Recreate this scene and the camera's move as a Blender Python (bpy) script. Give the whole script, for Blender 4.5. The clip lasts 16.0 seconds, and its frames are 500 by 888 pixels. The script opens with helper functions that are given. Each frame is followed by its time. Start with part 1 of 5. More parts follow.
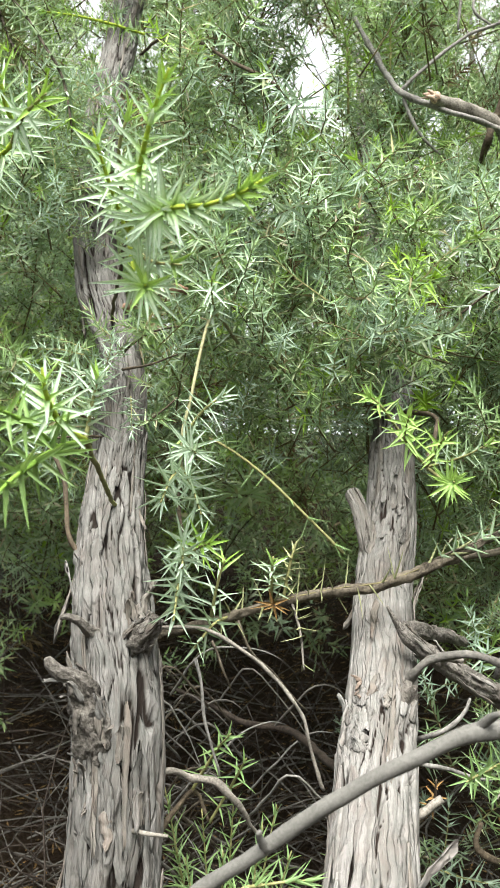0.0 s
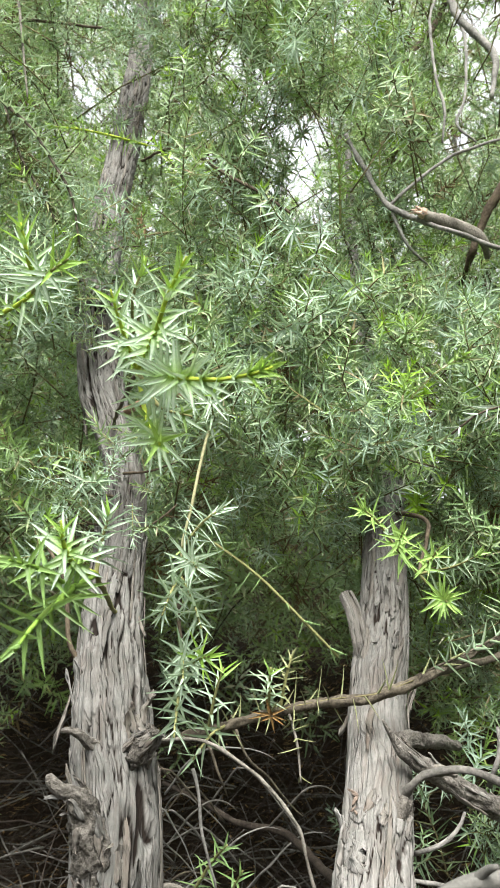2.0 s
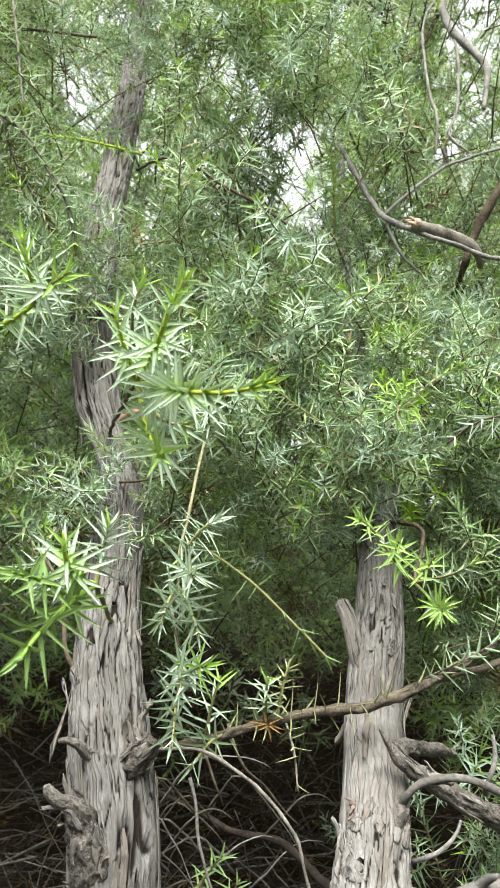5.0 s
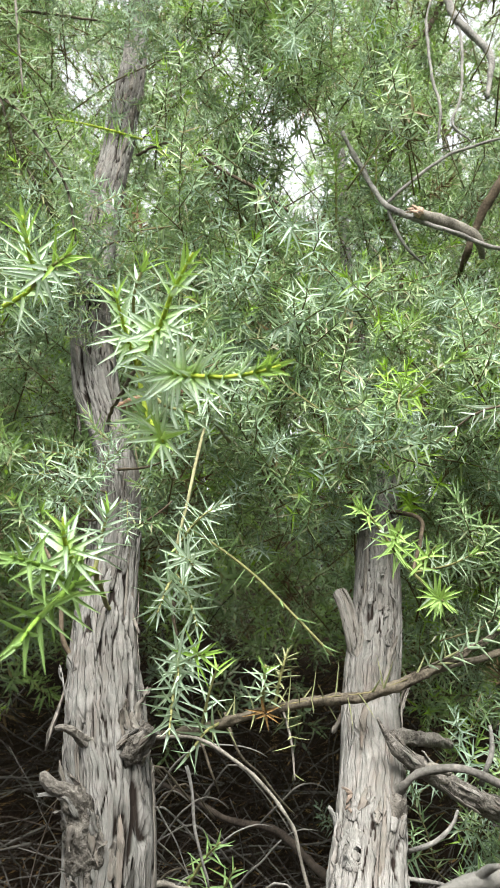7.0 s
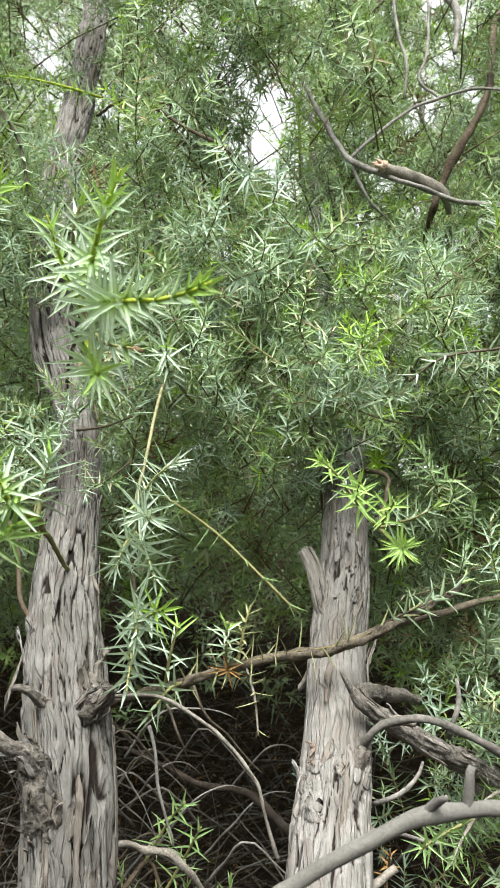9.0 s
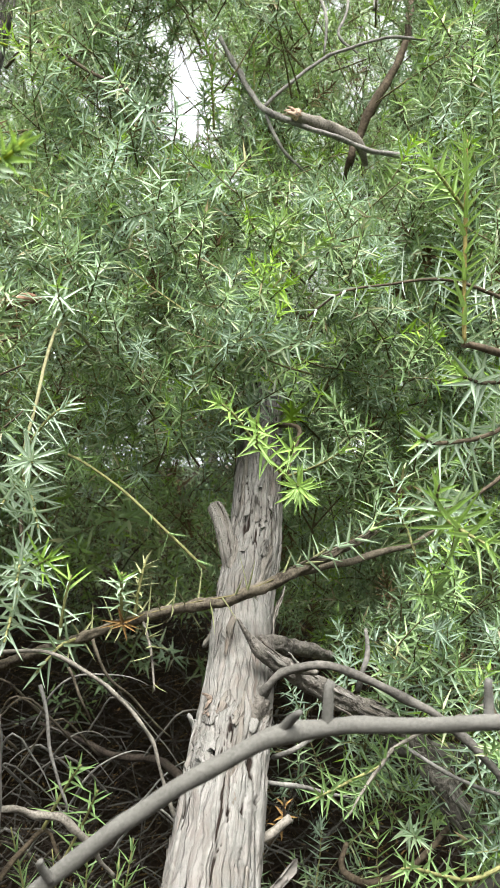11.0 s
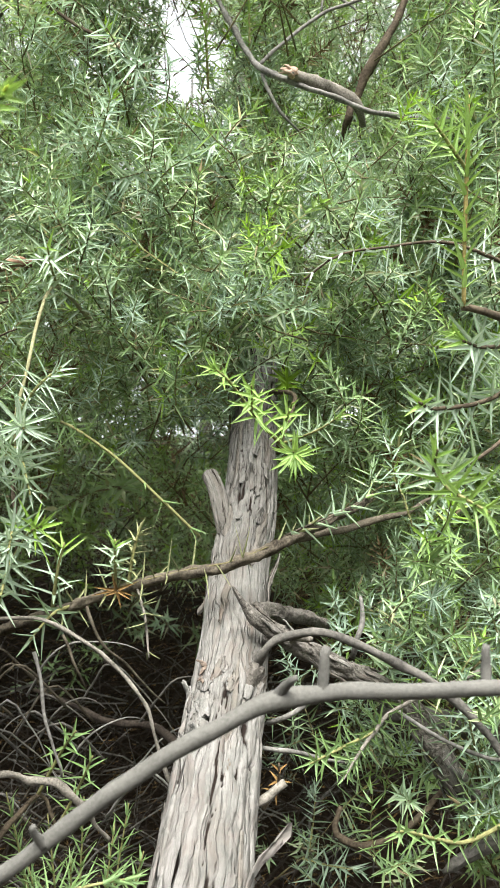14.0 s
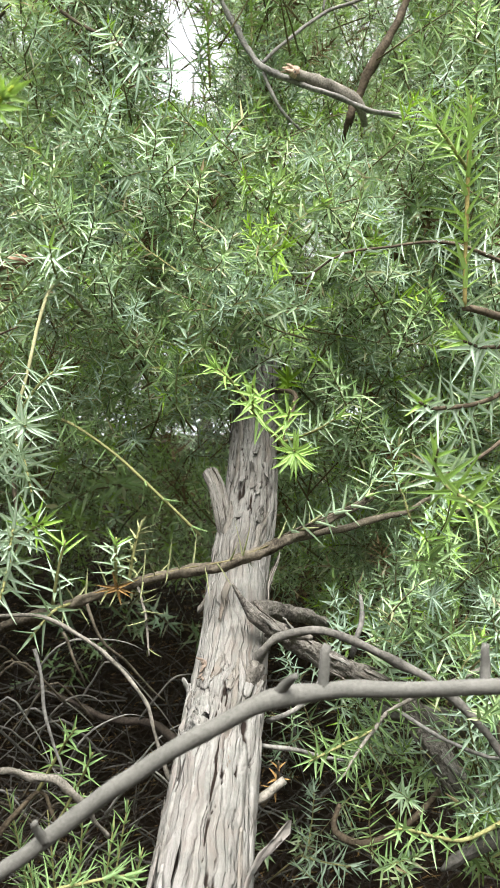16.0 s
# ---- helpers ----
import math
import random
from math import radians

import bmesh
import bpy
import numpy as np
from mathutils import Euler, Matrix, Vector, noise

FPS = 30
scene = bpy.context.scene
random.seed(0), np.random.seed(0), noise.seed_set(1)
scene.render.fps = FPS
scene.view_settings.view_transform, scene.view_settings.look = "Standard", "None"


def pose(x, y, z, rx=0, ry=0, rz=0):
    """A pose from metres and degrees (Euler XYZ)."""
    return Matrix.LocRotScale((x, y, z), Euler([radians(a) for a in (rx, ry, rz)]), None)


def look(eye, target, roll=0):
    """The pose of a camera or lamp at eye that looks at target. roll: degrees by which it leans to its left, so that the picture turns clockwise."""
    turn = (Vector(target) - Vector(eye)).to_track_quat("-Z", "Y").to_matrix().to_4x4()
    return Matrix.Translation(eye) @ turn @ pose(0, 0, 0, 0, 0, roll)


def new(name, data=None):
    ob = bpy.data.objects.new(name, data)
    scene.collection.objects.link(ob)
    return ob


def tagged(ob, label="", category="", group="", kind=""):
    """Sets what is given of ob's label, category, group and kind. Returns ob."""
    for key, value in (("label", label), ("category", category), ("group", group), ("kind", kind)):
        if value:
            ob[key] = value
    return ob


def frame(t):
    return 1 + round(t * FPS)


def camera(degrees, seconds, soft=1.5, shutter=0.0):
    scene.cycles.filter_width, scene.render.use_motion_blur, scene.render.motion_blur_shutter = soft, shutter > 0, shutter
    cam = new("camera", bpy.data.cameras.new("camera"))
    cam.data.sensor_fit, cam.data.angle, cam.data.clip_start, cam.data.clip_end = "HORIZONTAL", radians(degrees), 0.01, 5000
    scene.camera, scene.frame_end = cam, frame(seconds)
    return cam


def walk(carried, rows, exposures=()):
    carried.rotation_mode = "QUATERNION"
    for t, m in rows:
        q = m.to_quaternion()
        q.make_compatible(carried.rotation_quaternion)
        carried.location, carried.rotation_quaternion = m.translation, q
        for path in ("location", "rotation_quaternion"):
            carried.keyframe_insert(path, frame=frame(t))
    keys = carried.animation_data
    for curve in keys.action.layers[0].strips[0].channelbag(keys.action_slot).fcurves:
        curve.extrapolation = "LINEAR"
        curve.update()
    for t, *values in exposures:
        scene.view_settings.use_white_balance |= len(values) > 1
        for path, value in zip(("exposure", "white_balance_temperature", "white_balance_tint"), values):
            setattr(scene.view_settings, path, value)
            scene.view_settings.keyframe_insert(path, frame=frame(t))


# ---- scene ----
cam = camera(36.0, 16.0)
PATH = [
    (0, -0.0365, 0.0731, 0.9569, 103.480, -0.012, 0.554),
    (0.5, -0.0443, 0.0469, 0.9867, 105.661, -0.258, -0.471),
    (1, -0.0405, 0.0519, 0.9792, 106.804, -0.133, -0.301),
    (1.5, -0.0405, 0.0538, 0.9796, 107.152, -0.070, -0.416),
    (2, -0.0421, 0.0526, 0.9797, 107.687, -0.111, -0.447),
    (2.5, -0.0407, 0.0525, 0.9794, 107.772, 0.315, -0.541),
    (3, -0.0400, 0.0518, 0.9790, 108.072, 0.544, -0.453),
    (3.5, -0.0396, 0.0519, 0.9786, 108.203, 0.605, -0.308),
    (4, -0.0401, 0.0516, 0.9792, 108.420, 0.598, -0.796),
    (4.5, -0.0436, 0.0503, 0.9810, 108.278, 0.310, -0.979),
    (7, -0.0471, 0.0535, 0.9804, 107.431, -0.359, -1.567),
    (7.5, -0.0445, 0.0557, 0.9793, 107.153, -0.127, -1.717),
    (8, -0.0461, 0.0553, 0.9792, 106.953, 0.052, -1.775),
    (8.5, -0.0406, 0.0606, 0.9769, 106.773, 0.473, -2.022),
    (9, -0.0343, 0.0657, 0.9686, 106.216, 0.955, -2.391),
    (9.5, -0.0055, 0.0815, 0.9493, 106.834, 2.588, -3.526),
    (9.7, -0.0055, 0.0825, 0.9491, 106.560, 2.600, -3.970),
    (11.8, -0.0048, 0.0908, 0.9475, 105.270, 2.635, -5.380),
    (12, -0.0048, 0.0911, 0.9475, 104.820, 2.637, -5.396),
    (12.5, -0.0047, 0.0916, 0.9474, 104.147, 2.696, -5.400),
    (13, -0.0052, 0.0918, 0.9474, 103.856, 2.619, -5.569),
    (13.5, -0.0050, 0.0920, 0.9473, 103.859, 2.505, -5.606),
    (14, -0.0046, 0.0925, 0.9474, 103.681, 2.608, -5.601),
    (14.5, -0.0049, 0.0911, 0.9474, 103.640, 2.578, -5.683),
    (15, -0.0054, 0.0911, 0.9474, 103.593, 2.498, -5.654),
    (15.5, -0.0055, 0.0911, 0.9474, 103.594, 2.491, -5.668),
    (16, -0.0052, 0.0915, 0.9474, 103.547, 2.383, -5.685),
]
walk(cam, [(t, pose(x, y, z, rx, ry, rz)) for t, x, y, z, rx, ry, rz in PATH],
     [(0, 1.93), (0.5, 1.85), (1, 1.74), (2.5, 1.80), (8.5, 1.80), (9, 1.74), (9.5, 1.86), (12, 1.76), (12.5, 1.82), (14, 1.88), (16, 1.88)])

# depth of field of a small phone lens
cam.data.dof.use_dof = True
cam.data.dof.focus_distance = 0.34
cam.data.dof.aperture_fstop = 50.0

# ---- light: bright overcast, open sky behind the viewer ----
world = bpy.data.worlds.new("overcast_sky")
scene.world = world
world.use_nodes = True
wn = world.node_tree.nodes
wl = world.node_tree.links
sky = wn.new("ShaderNodeTexSky")
sky.sky_type = 'NISHITA'
sky.sun_disc = False
sky.sun_elevation = radians(75)
sky.sun_rotation = radians(200)
sky.air_density = 1.0
sky.dust_density = 4.0
sky.ozone_density = 0.6
haze = wn.new("ShaderNodeHueSaturation")
haze.inputs["Saturation"].default_value = 0.15
wl.new(sky.outputs[0], haze.inputs["Color"])
wl.new(haze.outputs[0], wn["Background"].inputs[0])
wn["Background"].inputs[1].default_value = 0.16
sun = new("sun", bpy.data.lights.new("sun", 'SUN'))
sun.data.energy = 3.5
sun.data.angle = radians(38)
sun.data.color = (1.0, 0.968, 0.90)
sun.matrix_world = look((0.10, -0.95, 2.65), (0.0, 0.5, 1.0))


# ---- materials ----
class Nodes:
    """A small wrapper to wire node materials."""

    def __init__(self, name):
        self.mat = bpy.data.materials.new(name)
        self.mat.use_nodes = True
        self.tree = self.mat.node_tree
        self.bsdf = self.tree.nodes["Principled BSDF"]
        self.out = self.tree.nodes["Material Output"]

    def add(self, kind, **values):
        node = self.tree.nodes.new(kind)
        for key, value in values.items():
            if key == "op":
                node.operation = value
            elif key == "attr":
                node.attribute_name = value
            else:
                node.inputs[key].default_value = value
        return node

    def join(self, a, b):
        self.tree.links.new(a, b)

    def ramp(self, source, stops):
        node = self.tree.nodes.new("ShaderNodeValToRGB")
        els = node.color_ramp.elements
        while len(els) < len(stops):
            els.new(0.5)
        for el, (at, col) in zip(els, stops):
            el.position = at
            el.color = (*col, 1)
        self.join(source, node.inputs[0])
        return node.outputs[0]

    def mix(self, fac, a, b):
        node = self.tree.nodes.new("ShaderNodeMix")
        node.data_type = 'RGBA'
        for socket, value in ((node.inputs[0], fac), (node.inputs[6], a), (node.inputs[7], b)):
            if isinstance(value, bpy.types.NodeSocket):
                self.join(value, socket)
            elif isinstance(value, tuple):
                socket.default_value = (*value, 1)
            else:
                socket.default_value = value
        return node.outputs[2]

    def math(self, op, a, b=0.5):
        node = self.tree.nodes.new("ShaderNodeMath")
        node.operation = op
        for socket, value in zip(node.inputs, (a, b)):
            if isinstance(value, bpy.types.NodeSocket):
                self.join(value, socket)
            else:
                socket.default_value = value
        return node.outputs[0]

    def bump(self, height, strength, distance):
        node = self.add("ShaderNodeBump", Strength=strength, Distance=distance)
        self.join(height, node.inputs["Height"])
        self.join(node.outputs[0], self.bsdf.inputs["Normal"])


def needle_material():
    n = Nodes("juniper_needle")
    geo = n.add("ShaderNodeNewGeometry")
    age = n.add("ShaderNodeAttribute", attr="age").outputs["Fac"]
    tone = n.add("ShaderNodeAttribute", attr="tone").outputs["Fac"]
    band = n.add("ShaderNodeAttribute", attr="band").outputs["Fac"]
    rnd = geo.outputs["Random Per Island"]
    old = n.ramp(rnd, [(0.0, (0.044, 0.095, 0.024)), (0.40, (0.110, 0.222, 0.058)), (0.75, (0.222, 0.335, 0.122)), (0.925, (0.36, 0.42, 0.23)), (0.955, (0.27, 0.19, 0.10))])
    blue = n.mix(tone, old, n.mix(rnd, (0.075, 0.180, 0.105), (0.270, 0.410, 0.300)))
    wax = n.mix(n.math('MULTIPLY', band, n.math('ADD', n.math('MULTIPLY', tone, 0.52), 0.24)), blue, (0.60, 0.67, 0.60))
    fresh = n.mix(n.math('POWER', age, 2.0), wax, (0.215, 0.385, 0.028))
    tex = n.add("ShaderNodeTexCoord")
    spots = n.add("ShaderNodeTexNoise", Scale=900.0, Detail=2.0)
    n.join(tex.outputs["Object"], spots.inputs["Vector"])
    base = n.mix(n.math('MULTIPLY', n.math('SUBTRACT', spots.outputs[0], 0.45), 0.8), fresh, (0.20, 0.20, 0.09))
    n.join(base, n.bsdf.inputs["Base Color"])
    n.bsdf.inputs["Roughness"].default_value = 0.42
    n.bsdf.inputs["Specular IOR Level"].default_value = 0.38
    thin = n.tree.nodes.new("ShaderNodeBsdfTranslucent")
    n.join(n.mix(0.35, base, (0.27, 0.38, 0.05)), thin.inputs[0])
    blend = n.tree.nodes.new("ShaderNodeMixShader")
    blend.inputs[0].default_value = 0.24
    n.join(n.bsdf.outputs[0], blend.inputs[1])
    n.join(thin.outputs[0], blend.inputs[2])
    n.join(blend.outputs[0], n.out.inputs["Surface"])
    return n.mat


def twig_material(name, dark, light, scale=160.0, rough=0.8, relief=0.0008):
    n = Nodes(name)
    tex = n.add("ShaderNodeTexCoord")
    fine = n.add("ShaderNodeTexNoise", Scale=scale * 4, Detail=5.0, Roughness=0.65)
    wide = n.add("ShaderNodeTexNoise", Scale=scale * 0.5, Detail=3.0)
    for node in (fine, wide):
        n.join(tex.outputs["Object"], node.inputs["Vector"])
    both = n.math('ADD', n.math('MULTIPLY', fine.outputs[0], 0.55), n.math('MULTIPLY', wide.outputs[0], 0.45))
    mid = tuple((a + b) / 2 for a, b in zip(dark, light))
    n.join(n.ramp(both, [(0.36, dark), (0.5, mid), (0.64, light)]), n.bsdf.inputs["Base Color"])
    n.bsdf.inputs["Roughness"].default_value = rough
    n.bsdf.inputs["Specular IOR Level"].default_value = 0.12
    n.bump(both, min(1.0, relief / 0.0016), relief)
    return n.mat


def bark_material(name, pale, tan, crack_tone, net_strength=0.7):
    """Stringy juniper bark: pale weathered plates, tan bark, fissures near-black by crack depth."""
    n = Nodes(name)
    uv = n.add("ShaderNodeUVMap")
    deep = n.add("ShaderNodeAttribute", attr="fissure").outputs["Fac"]

    warp = n.add("ShaderNodeTexNoise", Scale=60.0, Detail=3.0)
    n.join(uv.outputs[0], warp.inputs["Vector"])
    bent = n.add("ShaderNodeVectorMath", op='MULTIPLY_ADD')
    bent.inputs[1].default_value = (0.005, 0.010, 0)
    n.join(warp.outputs["Color"], bent.inputs[0])
    n.join(uv.outputs[0], bent.inputs[2])

    def grain(su, sv, detail):
        mp = n.add("ShaderNodeMapping")
        mp.inputs["Scale"].default_value = (su, sv, 1)
        n.join(bent.outputs[0], mp.inputs["Vector"])
        tex = n.add("ShaderNodeTexNoise", Scale=1.0, Detail=detail, Roughness=0.7)
        n.join(mp.outputs[0], tex.inputs["Vector"])
        return tex.outputs[0]

    fibre = grain(1500.0, 70.0, 5.0)
    streak = grain(330.0, 26.0, 4.0)
    patch = grain(60.0, 30.0, 3.0)
    speck = grain(900.0, 700.0, 2.0)
    mottle = grain(210.0, 120.0, 5.0)
    mp = n.add("ShaderNodeMapping")
    mp.inputs["Scale"].default_value = (250.0, 30.0, 1)
    n.join(bent.outputs[0], mp.inputs["Vector"])
    net = n.tree.nodes.new("ShaderNodeTexVoronoi")
    net.feature = 'DISTANCE_TO_EDGE'
    net.inputs["Scale"].default_value = 1.0
    n.join(mp.outputs[0], net.inputs["Vector"])
    cell = n.tree.nodes.new("ShaderNodeTexVoronoi")
    cell.inputs["Scale"].default_value = 1.0
    n.join(mp.outputs[0], cell.inputs["Vector"])
    lines = n.ramp(net.outputs["Distance"], [(0.0, (1, 1, 1)), (0.03, (0.8, 0.8, 0.8)), (0.07, (0, 0, 0))])
    lines = n.math('MULTIPLY', lines, n.ramp(n.math('ADD', n.math('MULTIPLY', patch, 0.5), n.math('MULTIPLY', streak, 0.5)), [(0.42, (0.05, 0.05, 0.05)), (0.56, (1, 1, 1))]))
    plate = n.mix(n.ramp(patch, [(0.42, (0, 0, 0)), (0.62, (1, 1, 1))]), pale, tan)
    plate = n.mix(n.math('MULTIPLY', cell.outputs["Color"], 0.15), plate, tuple(c * 1.35 for c in pale))
    plate = n.mix(n.ramp(streak, [(0.34, (0.5, 0.5, 0.5)), (0.50, (0, 0, 0))]), plate, tuple(c * 0.6 for c in tan))
    plate = n.mix(n.ramp(streak, [(0.54, (0, 0, 0)), (0.66, (0.6, 0.6, 0.6))]), plate, tuple(c * 1.22 for c in pale))
    plate = n.mix(n.ramp(fibre, [(0.36, (0.6, 0.6, 0.6)), (0.47, (0, 0, 0))]), plate, tuple(c * 0.5 for c in tan))
    plate = n.mix(n.ramp(mottle, [(0.44, (0, 0, 0)), (0.66, (0.75, 0.75, 0.75))]), plate, (pale[0] * 0.56, pale[1] * 0.60, pale[2] * 0.58))
    rust = grain(140.0, 14.0, 3.0)
    plate = n.mix(n.ramp(rust, [(0.57, (0, 0, 0)), (0.68, (0.35, 0.35, 0.35))]), plate, (0.096, 0.070, 0.055))
    plate = n.mix(n.ramp(speck, [(0.68, (0, 0, 0)), (0.76, (0.6, 0.6, 0.6))]), plate, (0.05, 0.045, 0.03))
    plate = n.mix(n.math('MULTIPLY', lines, net_strength), plate, tuple(c * 1.6 for c in crack_tone))
    # colour runs to near-black as the fissure value rises
    n.join(n.mix(n.ramp(deep, [(0.28, (0, 0, 0)), (0.68, (1, 1, 1))]), plate, crack_tone), n.bsdf.inputs["Base Color"])
    n.bsdf.inputs["Roughness"].default_value = 0.85
    n.bsdf.inputs["Specular IOR Level"].default_value = 0.12
    relief = n.math('ADD', n.math('MULTIPLY', fibre, 0.5), n.math('MULTIPLY', streak, 0.6))
    n.bump(n.math('SUBTRACT', relief, n.math('MULTIPLY', lines, 0.9)), 0.9, 0.0014)
    return n.mat


def litter_material():
    n = Nodes("needle_litter_soil")
    tex = n.add("ShaderNodeTexCoord")
    fine = n.add("ShaderNodeTexNoise", Scale=260.0, Detail=6.0, Roughness=0.75)
    wide = n.add("ShaderNodeTexNoise", Scale=9.0, Detail=4.0)
    for node in (fine, wide):
        n.join(tex.outputs["Object"], node.inputs["Vector"])
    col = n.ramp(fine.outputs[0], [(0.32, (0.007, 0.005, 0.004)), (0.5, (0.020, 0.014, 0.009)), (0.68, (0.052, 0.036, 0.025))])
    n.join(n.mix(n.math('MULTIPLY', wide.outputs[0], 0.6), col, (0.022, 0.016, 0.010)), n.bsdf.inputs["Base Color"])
    n.bsdf.inputs["Roughness"].default_value = 0.95
    n.bsdf.inputs["Specular IOR Level"].default_value = 0.04
    n.bump(fine.outputs[0], 1.0, 0.006)
    return n.mat


NEEDLE = needle_material()
STEM = twig_material("green_brown_stem", (0.11, 0.105, 0.045), (0.25, 0.255, 0.11))
BROWN = twig_material("brown_branch_bark", (0.028, 0.022, 0.015), (0.115, 0.092, 0.064))
GREY = twig_material("grey_dead_bark", (0.046, 0.044, 0.039), (0.135, 0.128, 0.115))
PALE = twig_material("pale_dry_twig", (0.060, 0.055, 0.046), (0.235, 0.218, 0.188), 260.0)
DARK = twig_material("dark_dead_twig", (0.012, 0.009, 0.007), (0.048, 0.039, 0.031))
WOOD = twig_material("broken_wood", (0.12, 0.066, 0.04), (0.30, 0.205, 0.145))
RUST = twig_material("rusty_shoot_bark", (0.10, 0.085, 0.028), (0.25, 0.205, 0.075))
NEAR_GREY = twig_material("smooth_grey_bark", (0.072, 0.071, 0.064), (0.118, 0.115, 0.105), 300.0)
GREEN_STEM = twig_material("green_stem", (0.09, 0.17, 0.025), (0.18, 0.29, 0.05))
LIME_STEM = twig_material("lime_stem", (0.20, 0.27, 0.03), (0.36, 0.43, 0.06))
STRAW_STEM = twig_material("straw_stem", (0.15, 0.145, 0.08), (0.30, 0.30, 0.17))
DRIFT = twig_material("weathered_split_wood", (0.050, 0.045, 0.039), (0.235, 0.218, 0.195), 150.0, 0.9, 0.004)
KNOT = twig_material("flaky_knot_bark", (0.034, 0.030, 0.025), (0.185, 0.172, 0.152), 130.0, 0.9, 0.004)
TORN = twig_material("torn_wood", (0.20, 0.120, 0.08), (0.52, 0.41, 0.33))
ASH = twig_material("weathered_ash_bark", (0.070, 0.068, 0.062), (0.250, 0.242, 0.225))
HAZEL = twig_material("grey_brown_branch_bark", (0.022, 0.018, 0.013), (0.120, 0.104, 0.078), 230.0)
OLIVE = twig_material("olive_twig_bark", (0.060, 0.054, 0.026), (0.165, 0.145, 0.075))
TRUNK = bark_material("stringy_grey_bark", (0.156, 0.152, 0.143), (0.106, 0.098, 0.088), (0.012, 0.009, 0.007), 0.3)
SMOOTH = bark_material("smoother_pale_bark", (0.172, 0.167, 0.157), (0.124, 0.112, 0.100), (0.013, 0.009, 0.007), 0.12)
FLAKE = bark_material("loose_bark", (0.160, 0.148, 0.132), (0.112, 0.094, 0.078), (0.014, 0.010, 0.008), 0.3)
PALE_BARK = bark_material("pale_peeling_bark", (0.168, 0.161, 0.152), (0.122, 0.107, 0.095), (0.016, 0.011, 0.008), 0.2)
RUST_WOOD = twig_material("rusty_torn_fibre", (0.09, 0.070, 0.055), (0.17, 0.134, 0.108))
WEATHERED = bark_material("weathered_dead_wood", (0.235, 0.222, 0.204), (0.150, 0.133, 0.115), (0.016, 0.012, 0.009), 0.1)
SOIL = litter_material()
BROWNED = twig_material("browned_needles", (0.055, 0.040, 0.020), (0.17, 0.125, 0.060), rough=0.7)
DRY = twig_material("dry_needles", (0.08, 0.048, 0.02), (0.25, 0.155, 0.055), rough=0.7)


# ---- mesh helpers ----
def mesh(name, verts, faces, mats, index=None, uvs=None, floats=None, smooth=True):
    me = bpy.data.meshes.new(name)
    me.from_pydata(verts if isinstance(verts, list) else verts.tolist(), [], faces if isinstance(faces, list) else faces.tolist())
    for m in mats:
        me.materials.append(m)
    if index is not None:
        me.polygons.foreach_set("material_index", np.asarray(index, dtype=np.int32))
    if smooth:
        me.polygons.foreach_set("use_smooth", np.ones(len(me.polygons), dtype=bool))
    if uvs is not None:
        loops = np.zeros(len(me.loops), dtype=np.int32)
        me.loops.foreach_get("vertex_index", loops)
        me.uv_layers.new(name="UVMap").data.foreach_set("uv", np.asarray(uvs, dtype=np.float32)[loops].ravel())
    for key, values in (floats or {}).items():
        me.attributes.new(key, 'FLOAT', 'POINT').data.foreach_set("value", np.asarray(values, dtype=np.float32))
    me.update()
    return me


def part(name, me, parent=None, label="", at=None):
    ob = new(name, me)
    if at is not None:
        ob.matrix_basis = at
    if parent:
        ob.parent = parent
    if label:
        tagged(ob, label)
    return ob


def thing(name, label, category, at=(0, 0, 0), group="", kind=""):
    ob = new(name)
    ob.location = at
    return tagged(ob, label, category, group, kind)


def smooth_line(pts, count):
    """Catmull-Rom through rows of x, y, z(, radius), resampled to count rows of even length."""
    p = np.array(pts, float)
    p = np.vstack([2 * p[0] - p[1], p, 2 * p[-1] - p[-2]])
    rows = []
    for i in range(1, len(p) - 2):
        for s in np.linspace(0, 1, 14, endpoint=False):
            a, b, c, d = p[i - 1], p[i], p[i + 1], p[i + 2]
            rows.append(0.5 * (2 * b + (c - a) * s + (2 * a - 5 * b + 4 * c - d) * s * s + (3 * b - a - 3 * c + d) * s ** 3))
    rows.append(p[-2])
    rows = np.array(rows)
    run = np.r_[0, np.cumsum(np.linalg.norm(np.diff(rows[:, :3], axis=0), axis=1))]
    at = np.linspace(0, run[-1], count)
    return np.column_stack([np.interp(at, run, rows[:, k]) for k in range(rows.shape[1])]), at


def frames_along(line):
    """Tangent and two normals for each row, carried along without twist."""
    tan = np.gradient(line[:, :3], axis=0)
    tan /= np.linalg.norm(tan, axis=1)[:, None] + 1e-12
    side = np.cross(tan[0], (0.0, 1.0, 0.0) if abs(tan[0][1]) < 0.9 else (1.0, 0.0, 0.0))
    a = np.zeros_like(tan)
    for i, t in enumerate(tan):
        side = side - t * (side @ t)
        side /= np.linalg.norm(side) + 1e-12
        a[i] = side
    return tan, a, np.cross(tan, a)


